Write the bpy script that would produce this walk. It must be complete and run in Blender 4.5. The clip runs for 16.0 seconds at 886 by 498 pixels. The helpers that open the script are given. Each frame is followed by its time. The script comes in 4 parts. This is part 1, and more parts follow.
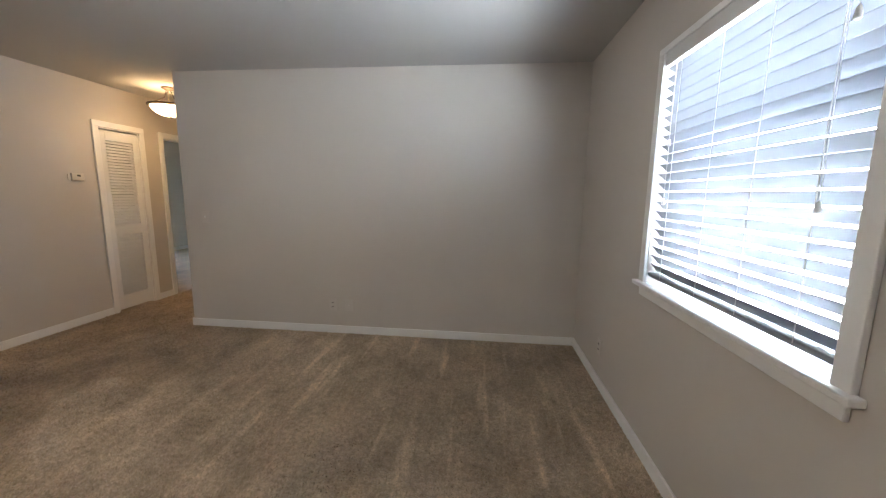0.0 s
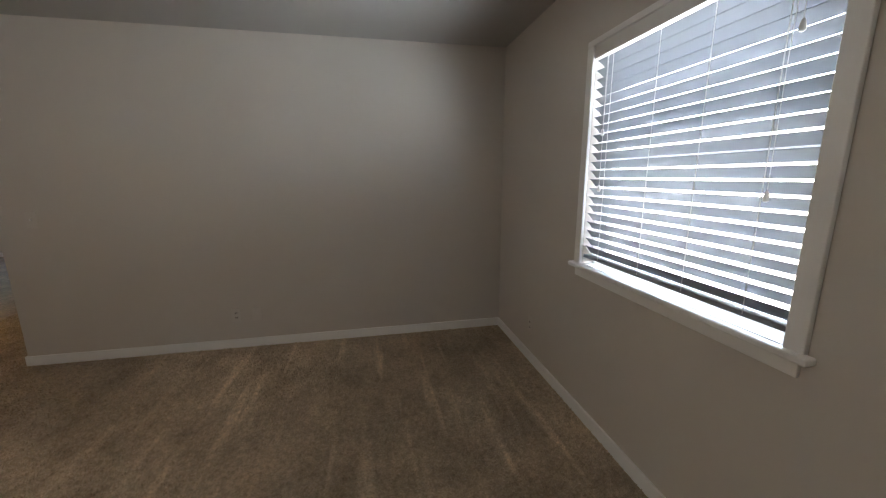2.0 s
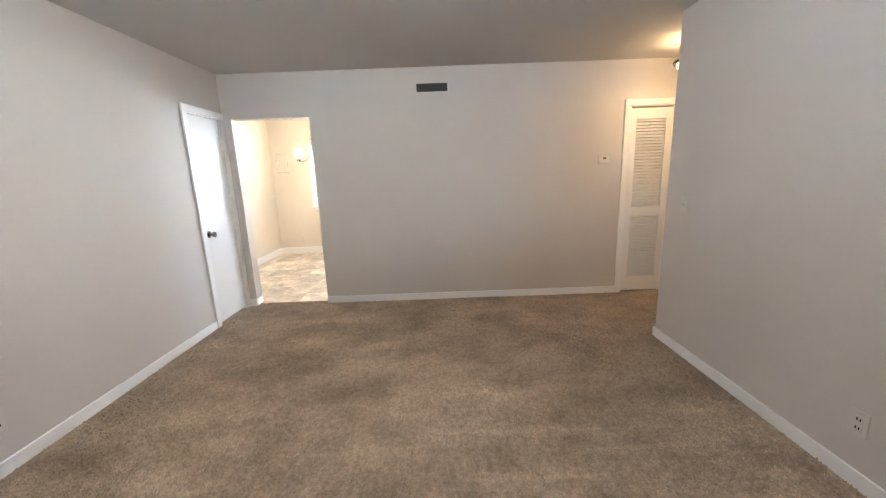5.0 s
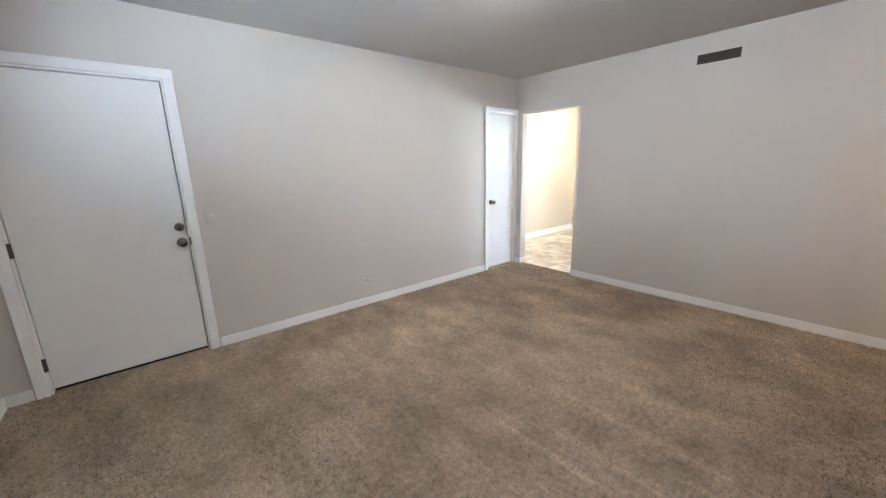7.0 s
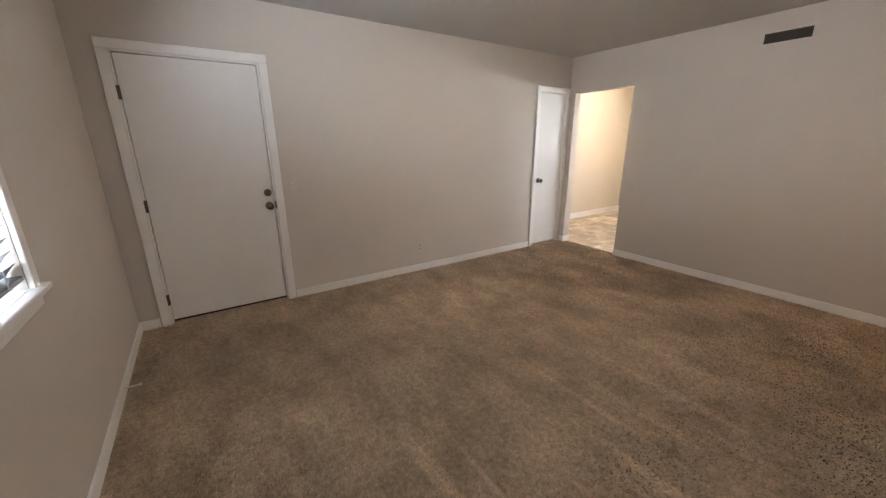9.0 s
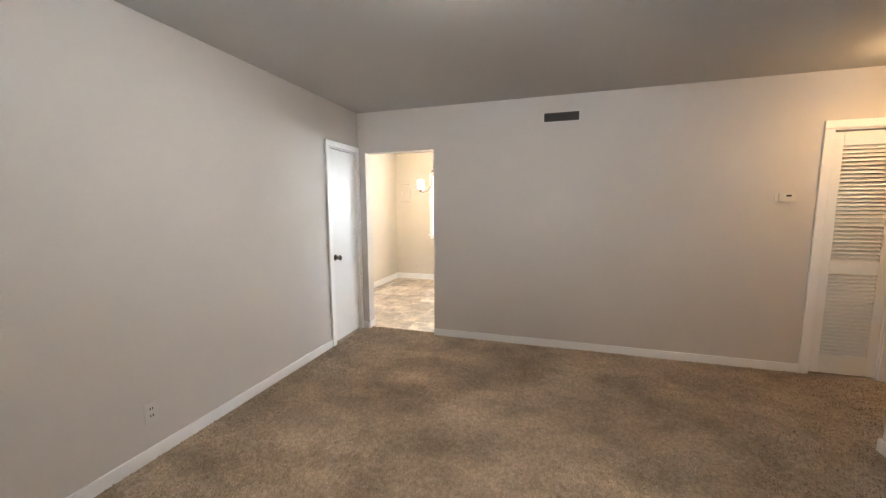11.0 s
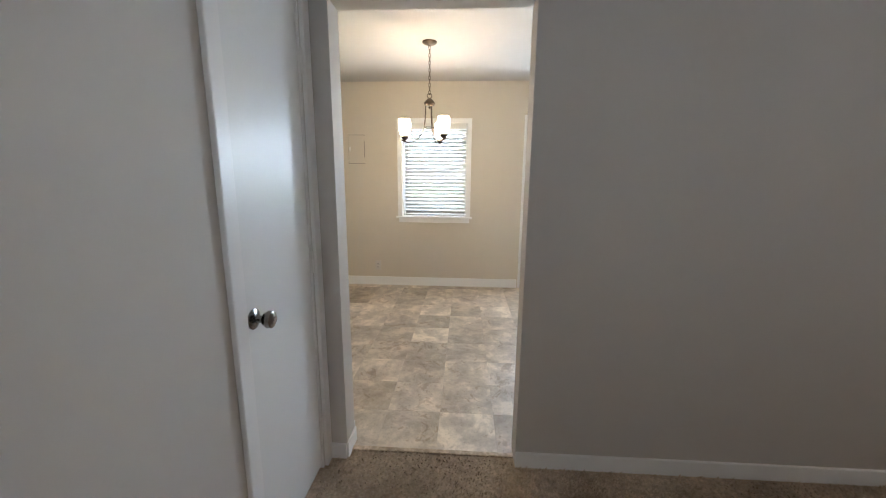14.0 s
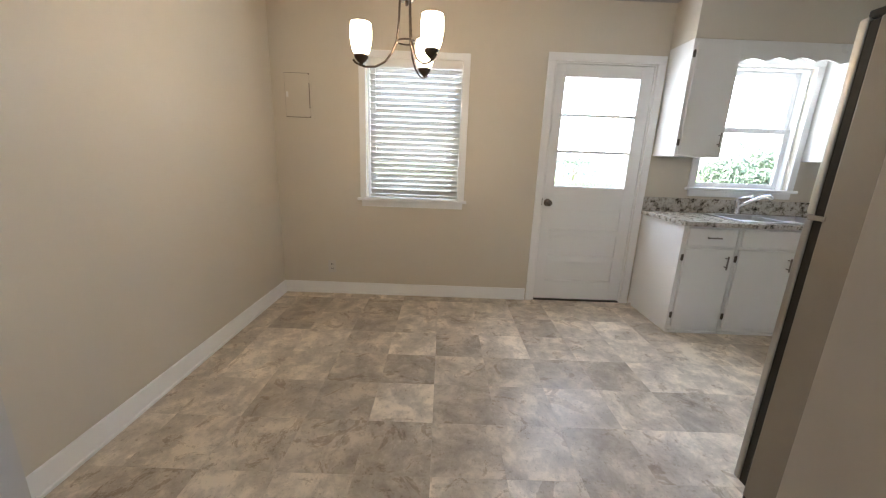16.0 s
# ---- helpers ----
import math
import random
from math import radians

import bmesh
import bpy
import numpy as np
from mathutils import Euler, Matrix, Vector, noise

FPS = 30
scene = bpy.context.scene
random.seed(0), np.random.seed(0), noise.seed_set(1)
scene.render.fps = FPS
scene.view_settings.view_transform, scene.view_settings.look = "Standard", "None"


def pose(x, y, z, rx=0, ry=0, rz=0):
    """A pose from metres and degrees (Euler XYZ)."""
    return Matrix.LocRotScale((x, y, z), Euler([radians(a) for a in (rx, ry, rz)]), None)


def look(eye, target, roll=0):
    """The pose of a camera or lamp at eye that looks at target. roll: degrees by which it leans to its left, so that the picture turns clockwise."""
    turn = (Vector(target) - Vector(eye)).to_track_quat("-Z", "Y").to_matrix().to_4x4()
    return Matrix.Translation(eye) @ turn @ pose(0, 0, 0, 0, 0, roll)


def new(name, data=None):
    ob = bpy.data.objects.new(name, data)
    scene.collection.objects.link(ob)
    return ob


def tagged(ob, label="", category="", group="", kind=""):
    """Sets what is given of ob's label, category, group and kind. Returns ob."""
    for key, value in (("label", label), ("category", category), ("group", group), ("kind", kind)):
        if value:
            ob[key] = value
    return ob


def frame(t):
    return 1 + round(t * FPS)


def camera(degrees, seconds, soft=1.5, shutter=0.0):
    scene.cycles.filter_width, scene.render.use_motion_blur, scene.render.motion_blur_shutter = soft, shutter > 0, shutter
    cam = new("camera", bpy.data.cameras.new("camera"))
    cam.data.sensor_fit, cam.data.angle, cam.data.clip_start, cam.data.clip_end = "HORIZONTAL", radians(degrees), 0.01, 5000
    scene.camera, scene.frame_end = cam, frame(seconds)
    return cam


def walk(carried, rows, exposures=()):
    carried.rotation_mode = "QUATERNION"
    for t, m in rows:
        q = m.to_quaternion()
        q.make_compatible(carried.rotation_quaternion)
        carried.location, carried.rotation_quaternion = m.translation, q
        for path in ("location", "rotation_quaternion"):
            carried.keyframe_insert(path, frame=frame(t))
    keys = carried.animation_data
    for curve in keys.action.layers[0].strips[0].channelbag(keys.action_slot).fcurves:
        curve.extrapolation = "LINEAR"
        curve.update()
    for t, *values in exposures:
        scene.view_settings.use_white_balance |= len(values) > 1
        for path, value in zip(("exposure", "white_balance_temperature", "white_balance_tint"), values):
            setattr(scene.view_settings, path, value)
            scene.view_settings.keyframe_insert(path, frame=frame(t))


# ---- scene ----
cam = camera(101.2, 16.0, soft=1.2)
PATH = [
    (0, (0.124, 0.179, 1.355), (-0.081, 2.146, 1.057), 0.8),
    (0.5, (-0.033, 0.254, 1.397), (0.374, 2.19, 1.101), -1.7),
    (1, (-0.133, 0.291, 1.395), (0.579, 2.124, 1.029), -3.3),
    (1.5, (-0.177, 0.32, 1.399), (0.427, 2.198, 1.071), -1.5),
    (2, (-0.166, 0.342, 1.398), (0.218, 2.265, 1.006), -0.3),
    (2.5, (-0.064, 0.472, 1.405), (-0.356, 2.408, 0.993), 1.0),
    (3, (0.053, 0.656, 1.367), (-0.971, 2.316, 0.924), -1.4),
    (3.5, (0.004, 0.858, 1.371), (-1.418, 2.211, 0.988), -1.5),
    (4, (0.046, 1.146, 1.335), (-1.701, 2.048, 0.97), -2.1),
    (4.5, (0.086, 1.425, 1.377), (-1.811, 1.854, 0.912), -1.5),
    (4.7, (0.067, 1.55, 1.387), (-1.868, 1.802, 0.949), -2.0),
    (6.8, (0.143, 2.598, 1.392), (-1.24, 1.237, 0.908), -0.9),
    (7, (0.154, 2.75, 1.404), (-1.086, 1.249, 0.947), -1.4),
    (7.5, (0.29, 2.906, 1.417), (-0.641, 1.211, 0.909), -0.4),
    (8, (0.386, 2.974, 1.417), (-0.412, 1.199, 0.958), 0.0),
    (8.5, (0.445, 2.959, 1.408), (-0.377, 1.201, 0.925), 0.8),
    (9, (0.422, 2.925, 1.412), (-0.631, 1.323, 0.844), -0.3),
    (9.5, (0.376, 2.657, 1.373), (-1.006, 1.274, 0.956), 0.3),
    (10, (0.185, 2.408, 1.397), (-1.385, 1.225, 1.028), 1.4),
    (10.2, (0.12, 2.253, 1.414), (-1.567, 1.228, 1.094), 0.7),
    (12.3, (-0.925, 0.736, 1.329), (-2.871, 0.376, 1.045), 0.6),
    (12.5, (-1.087, 0.602, 1.308), (-3.037, 0.28, 1.001), 0.6),
    (13, (-1.467, 0.355, 1.357), (-3.421, 0.18, 0.964), 1.2),
    (13.5, (-1.903, 0.224, 1.357), (-3.866, 0.063, 1.008), -0.3),
    (14, (-2.347, 0.129, 1.321), (-4.309, 0.017, 0.949), 0.5),
    (14.5, (-2.792, 0.028, 1.274), (-4.739, -0.027, 0.82), -0.6),
    (15, (-3.152, 0.065, 1.215), (-5.086, -0.089, 0.728), 0.5),
    (15.5, (-3.44, 0.061, 1.198), (-5.391, 0.001, 0.761), 1.2),
    (16, (-3.667, 0.022, 1.226), (-5.608, 0.033, 0.744), 2.2),
]

# ---- tuning of the light ----
EXPOSURES = [(0.0, 5.3, 6250, 11), (0.5, 4.7, 6400, 10), (1.0, 4.4, 6600, 10), (1.5, 4.35, 6650, 11), (2.0, 4.45, 6650, 11), (2.5, 5.2, 7200, 16),
             (3.0, 5.85, 6950, 16), (3.5, 5.9, 6650, 16), (4.0, 5.88, 6350, 15), (4.5, 5.85, 6150, 13), (7.0, 5.98, 5650, 10), (7.5, 5.92, 5650, 10),
             (8.0, 5.82, 5800, 11), (8.5, 5.22, 6250, 13), (9.0, 5.3, 6800, 17), (9.5, 5.82, 6550, 17), (10.0, 5.82, 6500, 16), (12.5, 4.95, 6050, 10),
             (13.0, 4.85, 6000, 10), (13.5, 4.86, 5900, 10), (14.0, 4.42, 5850, 10), (14.5, 4.28, 5850, 10), (15.0, 4.33, 6050, 12), (15.5, 4.18, 6150, 13), (16.0, 3.98, 6150, 13)]
walk(cam, [(t, look(eye, target, roll)) for t, eye, target, roll in PATH], EXPOSURES)
SKY = 0.15
SHADE_E, BOWL_E, DOME_E = 2.8, 0.55, 1.9
EAST_SKY_W, DINING_SKY_W, DOOR_SKY_W, SINK_SKY_W = 2.2, 0.5, 1.15, 0.8
HALL_LAMP, LIVING_LAMP = (-3.25, 3.95), (-1.68, 1.25)

# ---- world, sun, exposure ----
world = bpy.data.worlds.new("sky_world")
scene.world = world
world.use_nodes = True
wn = world.node_tree
sky = wn.nodes.new("ShaderNodeTexSky")
sky.sky_type, sky.sun_disc = "NISHITA", False
sky.sun_elevation, sky.sun_rotation = radians(52), radians(181.6)
sky.dust_density = 2.5
wn.links.new(sky.outputs[0], wn.nodes["Background"].inputs[0])
wn.nodes["Background"].inputs[1].default_value = SKY
sun_data = bpy.data.lights.new("sun", "SUN")
sun_data.energy, sun_data.angle, sun_data.color = 5.0, radians(0.53), (1.0, 0.95, 0.88)
sun = new("sun", sun_data)
sun.matrix_world = look((-0.4, -14, 18), (0, 0, 0))


def window_sky(name, at, toward, width, height, watts, color=(0.84, 0.93, 1.0)):
    """The bright hazy sky that fills a window's opening, just outside its sashes."""
    data = bpy.data.lights.new(name, "AREA")
    data.shape, data.size, data.size_y, data.energy, data.color = "RECTANGLE", width, height, watts, color
    new(name, data).matrix_world = look(at, toward)


window_sky("window_sky", (1.175, 1.614, 1.475), (0.0, 1.614, 1.475), 1.05, 1.11, EAST_SKY_W)
window_sky("window_sky", (-6.99, -0.236, 1.42), (-5.0, -0.236, 1.42), 0.73, 1.07, DINING_SKY_W)
window_sky("window_sky", (-6.98, 1.267, 1.61), (-5.0, 1.267, 1.61), 0.60, 0.56, DOOR_SKY_W)
window_sky("window_sky", (-6.985, 2.542, 1.79), (-5.0, 2.542, 1.79), 0.70, 0.42, SINK_SKY_W)


# ---- materials ----
def material(name, color, rough=0.5, metal=0.0, spread=0.06, scale=6.0, fine=120.0, bump=0.15, depth=0.002, tint=None, spec=0.5, coat=0.0):
    """Base colour with broad and fine variation and a fine relief, in object-space metres."""
    m = bpy.data.materials.new(name)
    m.use_nodes = True
    n, l = m.node_tree.nodes, m.node_tree.links
    b = n["Principled BSDF"]
    geo = n.new("ShaderNodeNewGeometry")
    big, small = n.new("ShaderNodeTexNoise"), n.new("ShaderNodeTexNoise")
    big.inputs["Scale"].default_value, big.inputs["Detail"].default_value = scale, 4
    small.inputs["Scale"].default_value, small.inputs["Detail"].default_value = fine, 3
    for t in (big, small):
        l.new(geo.outputs["Position"], t.inputs["Vector"])
    mix = n.new("ShaderNodeMix")
    mix.data_type = "RGBA"
    other = tint or tuple(c * (1 - 2 * spread) for c in color)
    mix.inputs["A"].default_value, mix.inputs["B"].default_value = (*color, 1), (*other, 1)
    l.new(big.outputs[0], mix.inputs["Factor"])
    l.new(mix.outputs["Result"], b.inputs["Base Color"])
    rr = n.new("ShaderNodeMapRange")
    rr.inputs["To Min"].default_value, rr.inputs["To Max"].default_value = max(rough - 0.08, 0.02), min(rough + 0.1, 1.0)
    l.new(big.outputs[0], rr.inputs["Value"])
    l.new(rr.outputs[0], b.inputs["Roughness"])
    b.inputs["Metallic"].default_value = metal
    b.inputs["Specular IOR Level"].default_value = spec
    b.inputs["Coat Weight"].default_value = coat
    bp = n.new("ShaderNodeBump")
    bp.inputs["Strength"].default_value, bp.inputs["Distance"].default_value = bump, depth
    l.new(small.outputs[0], bp.inputs["Height"])
    l.new(bp.outputs[0], b.inputs["Normal"])
    return m


def emitter(name, color, strength, base=(0.85, 0.82, 0.76)):
    m = bpy.data.materials.new(name)
    m.use_nodes = True
    b = m.node_tree.nodes["Principled BSDF"]
    b.inputs["Base Color"].default_value = (*base, 1)
    b.inputs["Roughness"].default_value = 0.25
    b.inputs["Emission Color"].default_value = (*color, 1)
    b.inputs["Emission Strength"].default_value = strength
    return m


def glass_material(name):
    m = bpy.data.materials.new(name)
    m.use_nodes = True
    b = m.node_tree.nodes["Principled BSDF"]
    b.inputs["Base Color"].default_value = (0.97, 0.99, 0.98, 1)
    b.inputs["Roughness"].default_value = 0.01
    b.inputs["IOR"].default_value = 1.45
    b.inputs["Transmission Weight"].default_value = 1.0
    return m


def carpet_material():
    """Cut-pile carpet: tuft grain, broad soil and pile-direction patches, and combed streaks."""
    m = bpy.data.materials.new("carpet_pile")
    m.use_nodes = True
    n, l = m.node_tree.nodes, m.node_tree.links
    b = n["Principled BSDF"]
    geo = n.new("ShaderNodeNewGeometry")

    def tex(scale, detail, stretch=(1, 1, 1), turn=0.0, rough=0.6):
        mp = n.new("ShaderNodeMapping")
        mp.inputs["Scale"].default_value = stretch
        mp.inputs["Rotation"].default_value = (0, 0, radians(turn))
        t = n.new("ShaderNodeTexNoise")
        t.inputs["Scale"].default_value, t.inputs["Detail"].default_value, t.inputs["Roughness"].default_value = scale, detail, rough
        l.new(geo.outputs["Position"], mp.inputs[0])
        l.new(mp.outputs[0], t.inputs["Vector"])
        return t.outputs[0]

    def ramp(src, a, ca, bb, cb):
        r = n.new("ShaderNodeValToRGB")
        r.color_ramp.elements[0].position, r.color_ramp.elements[1].position = a, bb
        r.color_ramp.elements[0].color, r.color_ramp.elements[1].color = (*ca, 1), (*cb, 1)
        l.new(src, r.inputs[0])
        return r.outputs[0]

    def times(a, bb):
        x = n.new("ShaderNodeMix")
        x.data_type, x.blend_type = "RGBA", "MULTIPLY"
        x.inputs["Factor"].default_value = 1.0
        l.new(a, x.inputs["A"])
        l.new(bb, x.inputs["B"])
        return x.outputs["Result"]

    isl = ramp(geo.outputs["Random Per Island"], 0.0, (0.90, 0.885, 0.87), 0.7, (1.05, 1.05, 1.04))
    grain = times(ramp(tex(80, 3), 0.34, (0.43, 0.338, 0.244), 0.64, (0.585, 0.475, 0.358)), isl)
    patch = times(ramp(tex(2.8, 6, (1.25, 0.85, 1), 24, 0.70), 0.38, (0.78, 0.775, 0.76), 0.60, (1.16, 1.16, 1.16)), ramp(tex(1.2, 3), 0.40, (0.88, 0.88, 0.88), 0.60, (1.08, 1.08, 1.08)))
    clump = ramp(tex(34, 4), 0.36, (0.80, 0.79, 0.775), 0.62, (1.11, 1.10, 1.09))
    streak = ramp(tex(1.1, 4, (3.2, 0.9, 1), 16, 0.6), 0.58, (0.97, 0.97, 0.97), 0.68, (1.16, 1.16, 1.16))
    lines = ramp(tex(1.0, 2, (11, 0.75, 1), -9, 0.5), 0.56, (0, 0, 0), 0.67, (0.42, 0.43, 0.45))
    sep = n.new("ShaderNodeSeparateXYZ")
    l.new(geo.outputs["Position"], sep.inputs[0])
    zone = ramp(sep.outputs["X"], 0.0, (0, 0, 0), 1.0, (1, 1, 1))
    rng_x = n.new("ShaderNodeMapRange")
    rng_x.inputs["From Min"].default_value, rng_x.inputs["From Max"].default_value = -2.2, -0.9
    l.new(sep.outputs["X"], rng_x.inputs["Value"])
    l.new(rng_x.outputs[0], zone.node.inputs[0])
    strokes = n.new("ShaderNodeMix")
    strokes.data_type, strokes.blend_type = "RGBA", "ADD"
    strokes.inputs["Factor"].default_value = 1.0
    strokes.inputs["A"].default_value = (1, 1, 1, 1)
    far = ramp(sep.outputs["Y"], 0.0, (0, 0, 0), 1.0, (1, 1, 1))
    rng_y = n.new("ShaderNodeMapRange")
    rng_y.inputs["From Min"].default_value, rng_y.inputs["From Max"].default_value = 0.9, 1.8
    l.new(sep.outputs["Y"], rng_y.inputs["Value"])
    l.new(rng_y.outputs[0], far.node.inputs[0])
    l.new(times(times(lines, zone), far), strokes.inputs["B"])
    l.new(times(times(times(times(grain, patch), clump), streak), strokes.outputs["Result"]), b.inputs["Base Color"])
    b.inputs["Roughness"].default_value = 0.95
    b.inputs["Specular IOR Level"].default_value = 0.1
    b.inputs["Sheen Weight"].default_value = 0.25
    bp = n.new("ShaderNodeBump")
    bp.inputs["Strength"].default_value, bp.inputs["Distance"].default_value = 0.6, 0.004
    l.new(tex(130, 3), bp.inputs["Height"])
    l.new(bp.outputs[0], b.inputs["Normal"])
    return m


def vinyl_material():
    """Stone-look vinyl tile: each tile its own tone, with cloudy veins and dark pitted patches."""
    m = bpy.data.materials.new("stone_vinyl_tile")
    m.use_nodes = True
    n, l = m.node_tree.nodes, m.node_tree.links
    b = n["Principled BSDF"]
    geo, info = n.new("ShaderNodeNewGeometry"), n.new("ShaderNodeObjectInfo")
    shift = n.new("ShaderNodeVectorMath")
    shift.operation = "SCALE"
    comb = n.new("ShaderNodeCombineXYZ")
    for k in range(3):
        l.new(info.outputs["Random"], comb.inputs[k])
    l.new(comb.outputs[0], shift.inputs[0])
    shift.inputs["Scale"].default_value = 37.0
    add = n.new("ShaderNodeVectorMath")
    l.new(geo.outputs["Position"], add.inputs[0])
    l.new(shift.outputs[0], add.inputs[1])

    def tex(scale, detail, dist=0.0, rough=0.6):
        t = n.new("ShaderNodeTexNoise")
        t.inputs["Scale"].default_value, t.inputs["Detail"].default_value = scale, detail
        t.inputs["Distortion"].default_value, t.inputs["Roughness"].default_value = dist, rough
        l.new(add.outputs[0], t.inputs["Vector"])
        return t.outputs[0]

    def ramp(src, stops):
        r = n.new("ShaderNodeValToRGB")
        e = r.color_ramp.elements
        while len(e) < len(stops):
            e.new(0.5)
        for k, (p, c) in enumerate(stops):
            e[k].position, e[k].color = p, (*c, 1)
        l.new(src, r.inputs[0])
        return r.outputs[0]

    def blend(kind, fac, a, bb):
        x = n.new("ShaderNodeMix")
        x.data_type, x.blend_type = "RGBA", kind
        if isinstance(fac, float):
            x.inputs["Factor"].default_value = fac
        else:
            l.new(fac, x.inputs["Factor"])
        l.new(a, x.inputs["A"])
        l.new(bb, x.inputs["B"])
        return x.outputs["Result"]

    tone = ramp(info.outputs["Random"], [(0.0, (0.45, 0.382, 0.305)), (0.35, (0.54, 0.464, 0.376)), (0.65, (0.61, 0.529, 0.435)), (1.0, (0.72, 0.638, 0.54))])
    cloud = ramp(tex(5.5, 8, 0.25, 0.70), [(0.34, (0.66, 0.64, 0.625)), (0.50, (0.95, 0.94, 0.93)), (0.62, (1.34, 1.34, 1.33))])
    vein = ramp(tex(4, 8, 1.6, 0.72), [(0.40, (0.55, 0.47, 0.38)), (0.43, (1.12, 1.11, 1.09)), (0.47, (1, 1, 1))])
    pit = ramp(tex(60, 4, 0.4), [(0.32, (0.62, 0.58, 0.52)), (0.42, (1, 1, 1))])
    c = blend("MULTIPLY", 1.0, tone, cloud)
    c = blend("MULTIPLY", 0.55, c, vein)
    c = blend("MULTIPLY", 0.6, c, pit)
    l.new(c, b.inputs["Base Color"])
    b.inputs["Roughness"].default_value = 0.40
    b.inputs["Specular IOR Level"].default_value = 0.4
    bp = n.new("ShaderNodeBump")
    bp.inputs["Strength"].default_value, bp.inputs["Distance"].default_value = 0.25, 0.002
    l.new(tex(45, 5), bp.inputs["Height"])
    l.new(bp.outputs[0], b.inputs["Normal"])
    return m


def granite_material():
    m = bpy.data.materials.new("speckled_granite")
    m.use_nodes = True
    n, l = m.node_tree.nodes, m.node_tree.links
    b = n["Principled BSDF"]
    geo = n.new("ShaderNodeNewGeometry")
    v, w = n.new("ShaderNodeTexNoise"), n.new("ShaderNodeTexVoronoi")
    v.inputs["Scale"].default_value, v.inputs["Detail"].default_value, v.inputs["Roughness"].default_value = 22, 6, 0.7
    w.inputs["Scale"].default_value = 60
    l.new(geo.outputs["Position"], v.inputs["Vector"])
    l.new(geo.outputs["Position"], w.inputs["Vector"])
    r = n.new("ShaderNodeValToRGB")
    e = r.color_ramp.elements
    e.new(0.5), e.new(0.6)
    for k, (p, c) in enumerate([(0.37, (0.02, 0.018, 0.016)), (0.42, (0.24, 0.21, 0.17)), (0.50, (0.56, 0.52, 0.46)), (0.64, (0.64, 0.62, 0.585))]):
        e[k].position, e[k].color = p, (*c, 1)
    l.new(v.outputs[0], r.inputs[0])
    fleck = n.new("ShaderNodeValToRGB")
    fleck.color_ramp.elements[0].position, fleck.color_ramp.elements[1].position = 0.10, 0.45
    fleck.color_ramp.elements[0].color, fleck.color_ramp.elements[1].color = (0.35, 0.33, 0.31, 1), (1.0, 1.0, 1.0, 1)
    x = n.new("ShaderNodeMix")
    x.data_type, x.blend_type = "RGBA", "MULTIPLY"
    x.inputs["Factor"].default_value = 0.6
    l.new(r.outputs[0], x.inputs["A"])
    l.new(w.outputs["Distance"], fleck.inputs[0])
    l.new(fleck.outputs[0], x.inputs["B"])
    l.new(x.outputs["Result"], b.inputs["Base Color"])
    b.inputs["Roughness"].default_value = 0.12
    return m


KWALL = material("cream_kitchen_paint", (0.66, 0.60, 0.505), 0.5, spread=0.03, scale=1.7, fine=260, bump=0.12, depth=0.0015)
WALL = material("greige_wall_paint", (0.625, 0.582, 0.536), 0.6, spread=0.03, scale=1.7, fine=260, bump=0.12, depth=0.0015)
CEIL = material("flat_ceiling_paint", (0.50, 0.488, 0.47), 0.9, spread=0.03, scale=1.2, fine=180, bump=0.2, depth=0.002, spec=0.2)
TRIM = material("white_trim_enamel", (0.90, 0.895, 0.885), 0.32, spread=0.025, scale=5, fine=90, bump=0.05, depth=0.001)
DOORW = material("white_door_enamel", (0.84, 0.84, 0.83), 0.36, spread=0.015, scale=1.2, fine=70, bump=0.06, depth=0.001, spec=0.35)
CAB = material("white_cabinet_enamel", (0.80, 0.79, 0.77), 0.3, spread=0.03, scale=4, fine=80, bump=0.05, depth=0.001)
PLATE = material("painted_over_plate", (0.635, 0.595, 0.55), 0.30, spread=0.02, bump=0.02)
CREAM = material("cream_plastic", (0.70, 0.655, 0.58), 0.4, spread=0.02, bump=0.02)
WPLATE = material("white_plastic", (0.80, 0.79, 0.77), 0.35, spread=0.02, bump=0.02)
# near-black; also paints the shade in door gaps and behind the louvres
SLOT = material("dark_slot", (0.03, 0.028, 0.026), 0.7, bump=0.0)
KSLAT = material("bright_white_slat", (0.60, 0.585, 0.55), 0.42, spread=0.03, scale=9, fine=60, bump=0.05, depth=0.001)
# white slats too, but backlit shade is put into this darker bluish colour
SLAT = material("backlit_faux_wood_slat", (0.25, 0.265, 0.295), 0.42, spread=0.03, scale=9, fine=60, bump=0.05, depth=0.001)
CORD = material("white_cord", (0.75, 0.75, 0.74), 0.8, bump=0.1)
PEWTER = material("brushed_pewter", (0.26, 0.245, 0.225), 0.36, metal=1.0, spread=0.08, scale=40, bump=0.04)
NICKEL = material("satin_nickel", (0.27, 0.255, 0.24), 0.16, metal=1.0, spread=0.05, scale=30, bump=0.03)
CHROME = material("chrome", (0.72, 0.72, 0.73), 0.1, metal=1.0, spread=0.03, scale=30, bump=0.0)
BRONZE = material("brushed_bronze_metal", (0.13, 0.098, 0.074), 0.34, metal=1.0, spread=0.2, scale=40, bump=0.06)
DARKMETAL = material("dark_hinge_metal", (0.16, 0.14, 0.12), 0.4, metal=1.0, spread=0.2, scale=60, bump=0.05)
VENTM = material("brown_register_metal", (0.10, 0.088, 0.075), 0.5, metal=0.4, spread=0.2, scale=60, bump=0.05)
STEEL = material("brushed_stainless_steel", (0.55, 0.54, 0.53), 0.34, metal=1.0, spread=0.06, scale=14, fine=300, bump=0.04, depth=0.0005)
